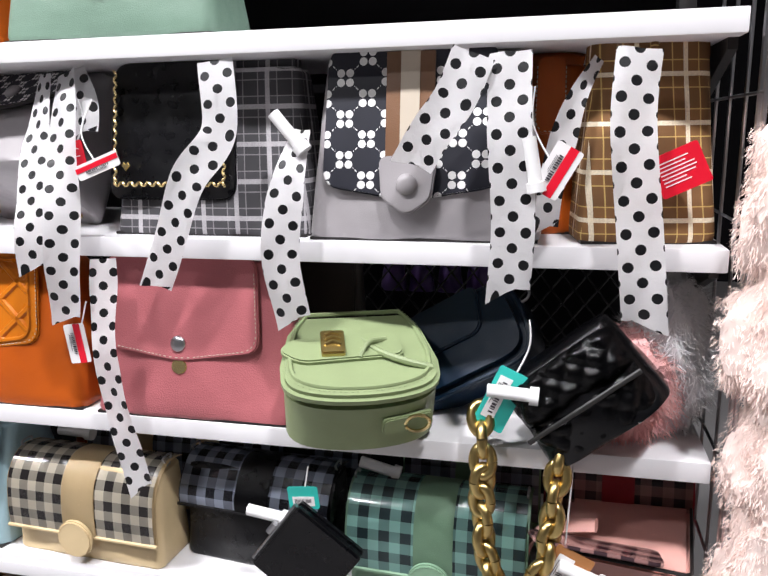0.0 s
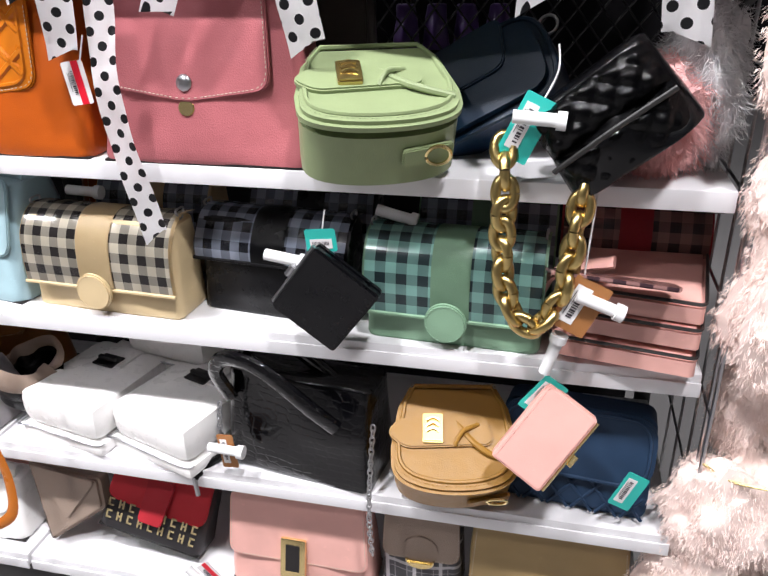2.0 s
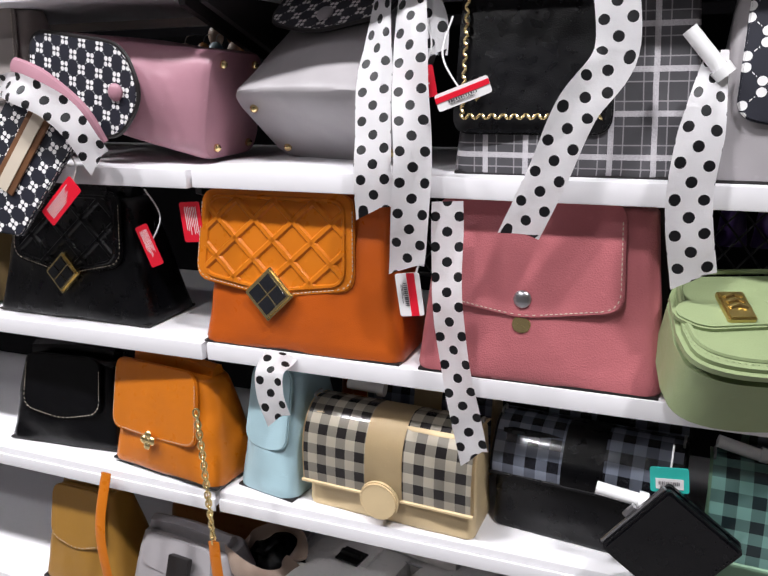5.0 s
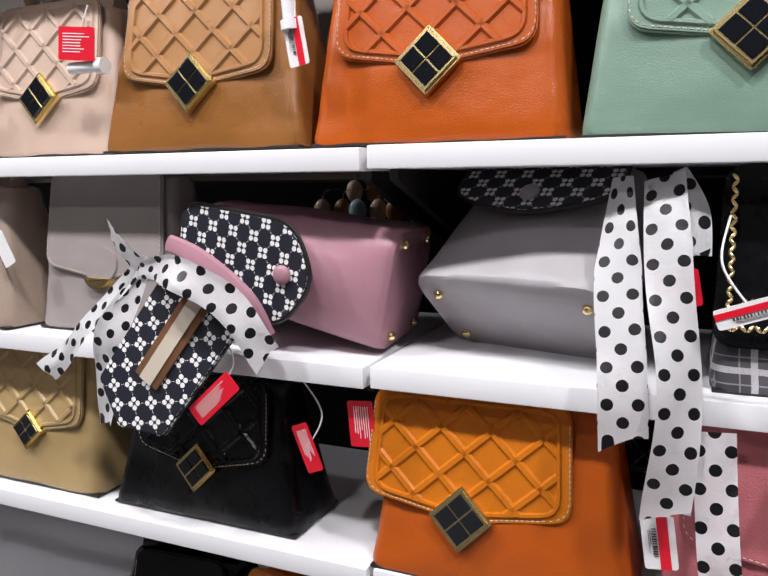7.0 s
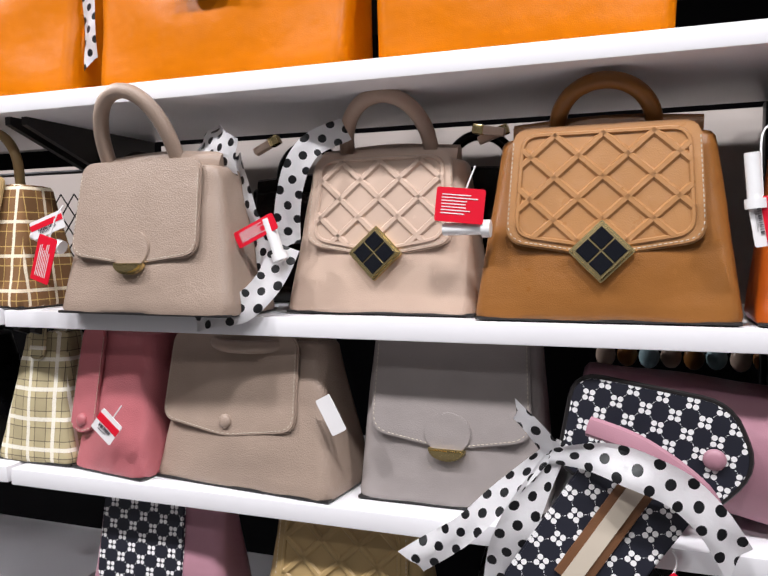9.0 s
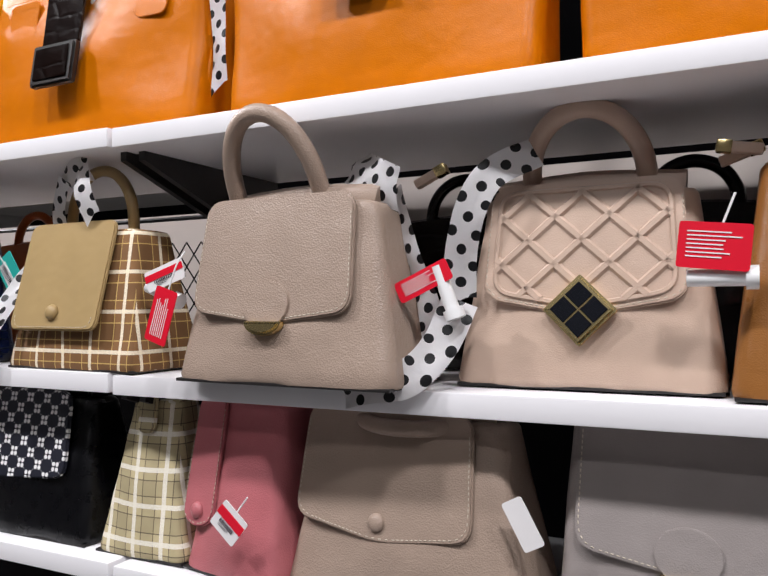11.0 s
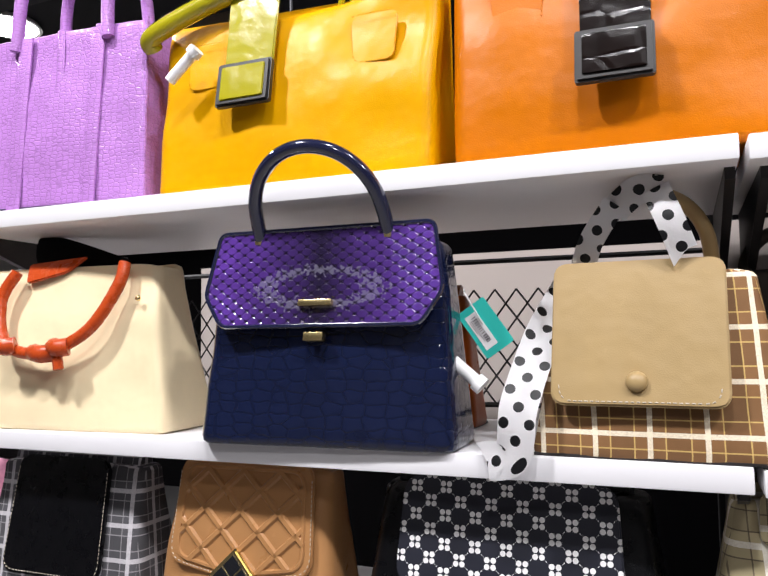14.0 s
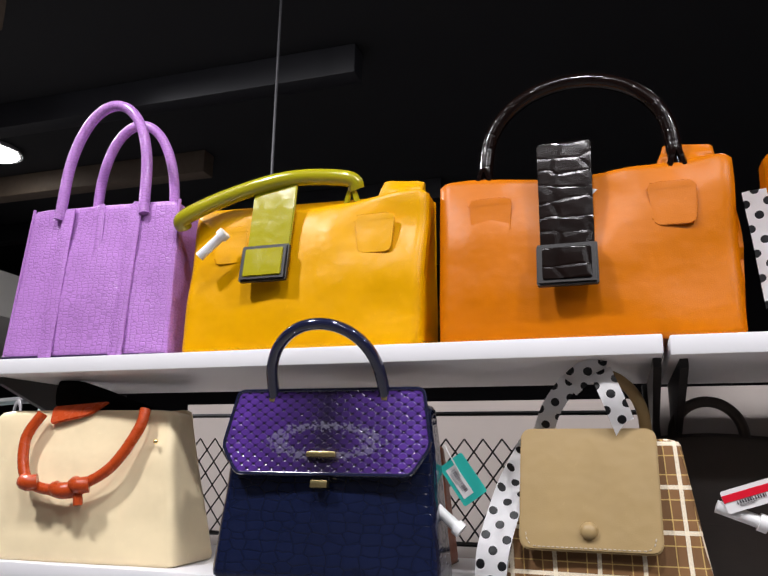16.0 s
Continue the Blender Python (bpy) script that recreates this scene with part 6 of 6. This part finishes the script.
tagged(part("bulkhead", box(-9.9, -6.6, -3.9, 6.9, 2.75, 3.1), WALLM), "white painted ceiling bulkhead along the wall", "bulkhead", kind="structure")
LIT = glow("lamp_lens", (1.0, 0.97, 0.92), 14)


def downlight(x, y, z, r):
    ob = thing("downlight", "round recessed ceiling downlight switched on", "ceiling light", pose(x, y, z), "downlights")
    bm = bmesh.new()
    bmesh.ops.create_cone(bm, segments=32, radius1=r, radius2=r * 0.9, depth=0.03, cap_ends=True)
    part("housing", bm, WHITE, ob, at=pose(0, 0, 0.0))
    bm = bmesh.new()
    bmesh.ops.create_cone(bm, segments=32, radius1=r * 0.86, radius2=r * 0.86, depth=0.006, cap_ends=True)
    part("lens", bm, LIT, ob, at=pose(0, 0, -0.019))


downlight(-5.98, 3.39, CEIL - 0.015, 0.19)
for lx in (-3.4, -0.8, 0.6):
    downlight(lx, -0.9, CEIL - 0.015, 0.10)
DUCT, BEAM = plain("dark_metal_duct", (0.02, 0.02, 0.025), 0.5), plain("tan_wooden_beam", (0.16, 0.12, 0.09), 0.6, amount=0.2)
for k in range(4):
    bmz = part("ceiling_duct", box(-7.5, -3.2 if k % 2 else -4.6, 2.0 + k * 0.9, 2.12 + k * 0.9, CEIL - 0.16, CEIL - 0.001, 0.01), DUCT if k % 2 else BEAM)
    tagged(bmz, "dark metal duct under the ceiling" if k % 2 else "tan beam under the black ceiling", "duct" if k % 2 else "beam", kind="structure")
strip = thing("strip_light", "long fluorescent strip light under the bulkhead", "ceiling light", pose(-6.75, 2.9, 2.70), "")
part("lens", box(-0.05, 0.05, -0.6, 0.6, -0.02, 0.0), LIT, strip)
part("housing", box(-0.06, 0.06, -0.62, 0.62, 0.001, 0.05, 0.005), WHITE, strip)
wire = thing("hanging_wire", "thin dark suspension wire with small end fitting", "wire", pose(-3.36, 2.4, 0), "")
part("wire", tube([(0, 0, 2.55), (0, 0, CEIL)], 0.006, 6, n=1), plain("grey_wire", (0.12, 0.12, 0.13), 0.5), wire)
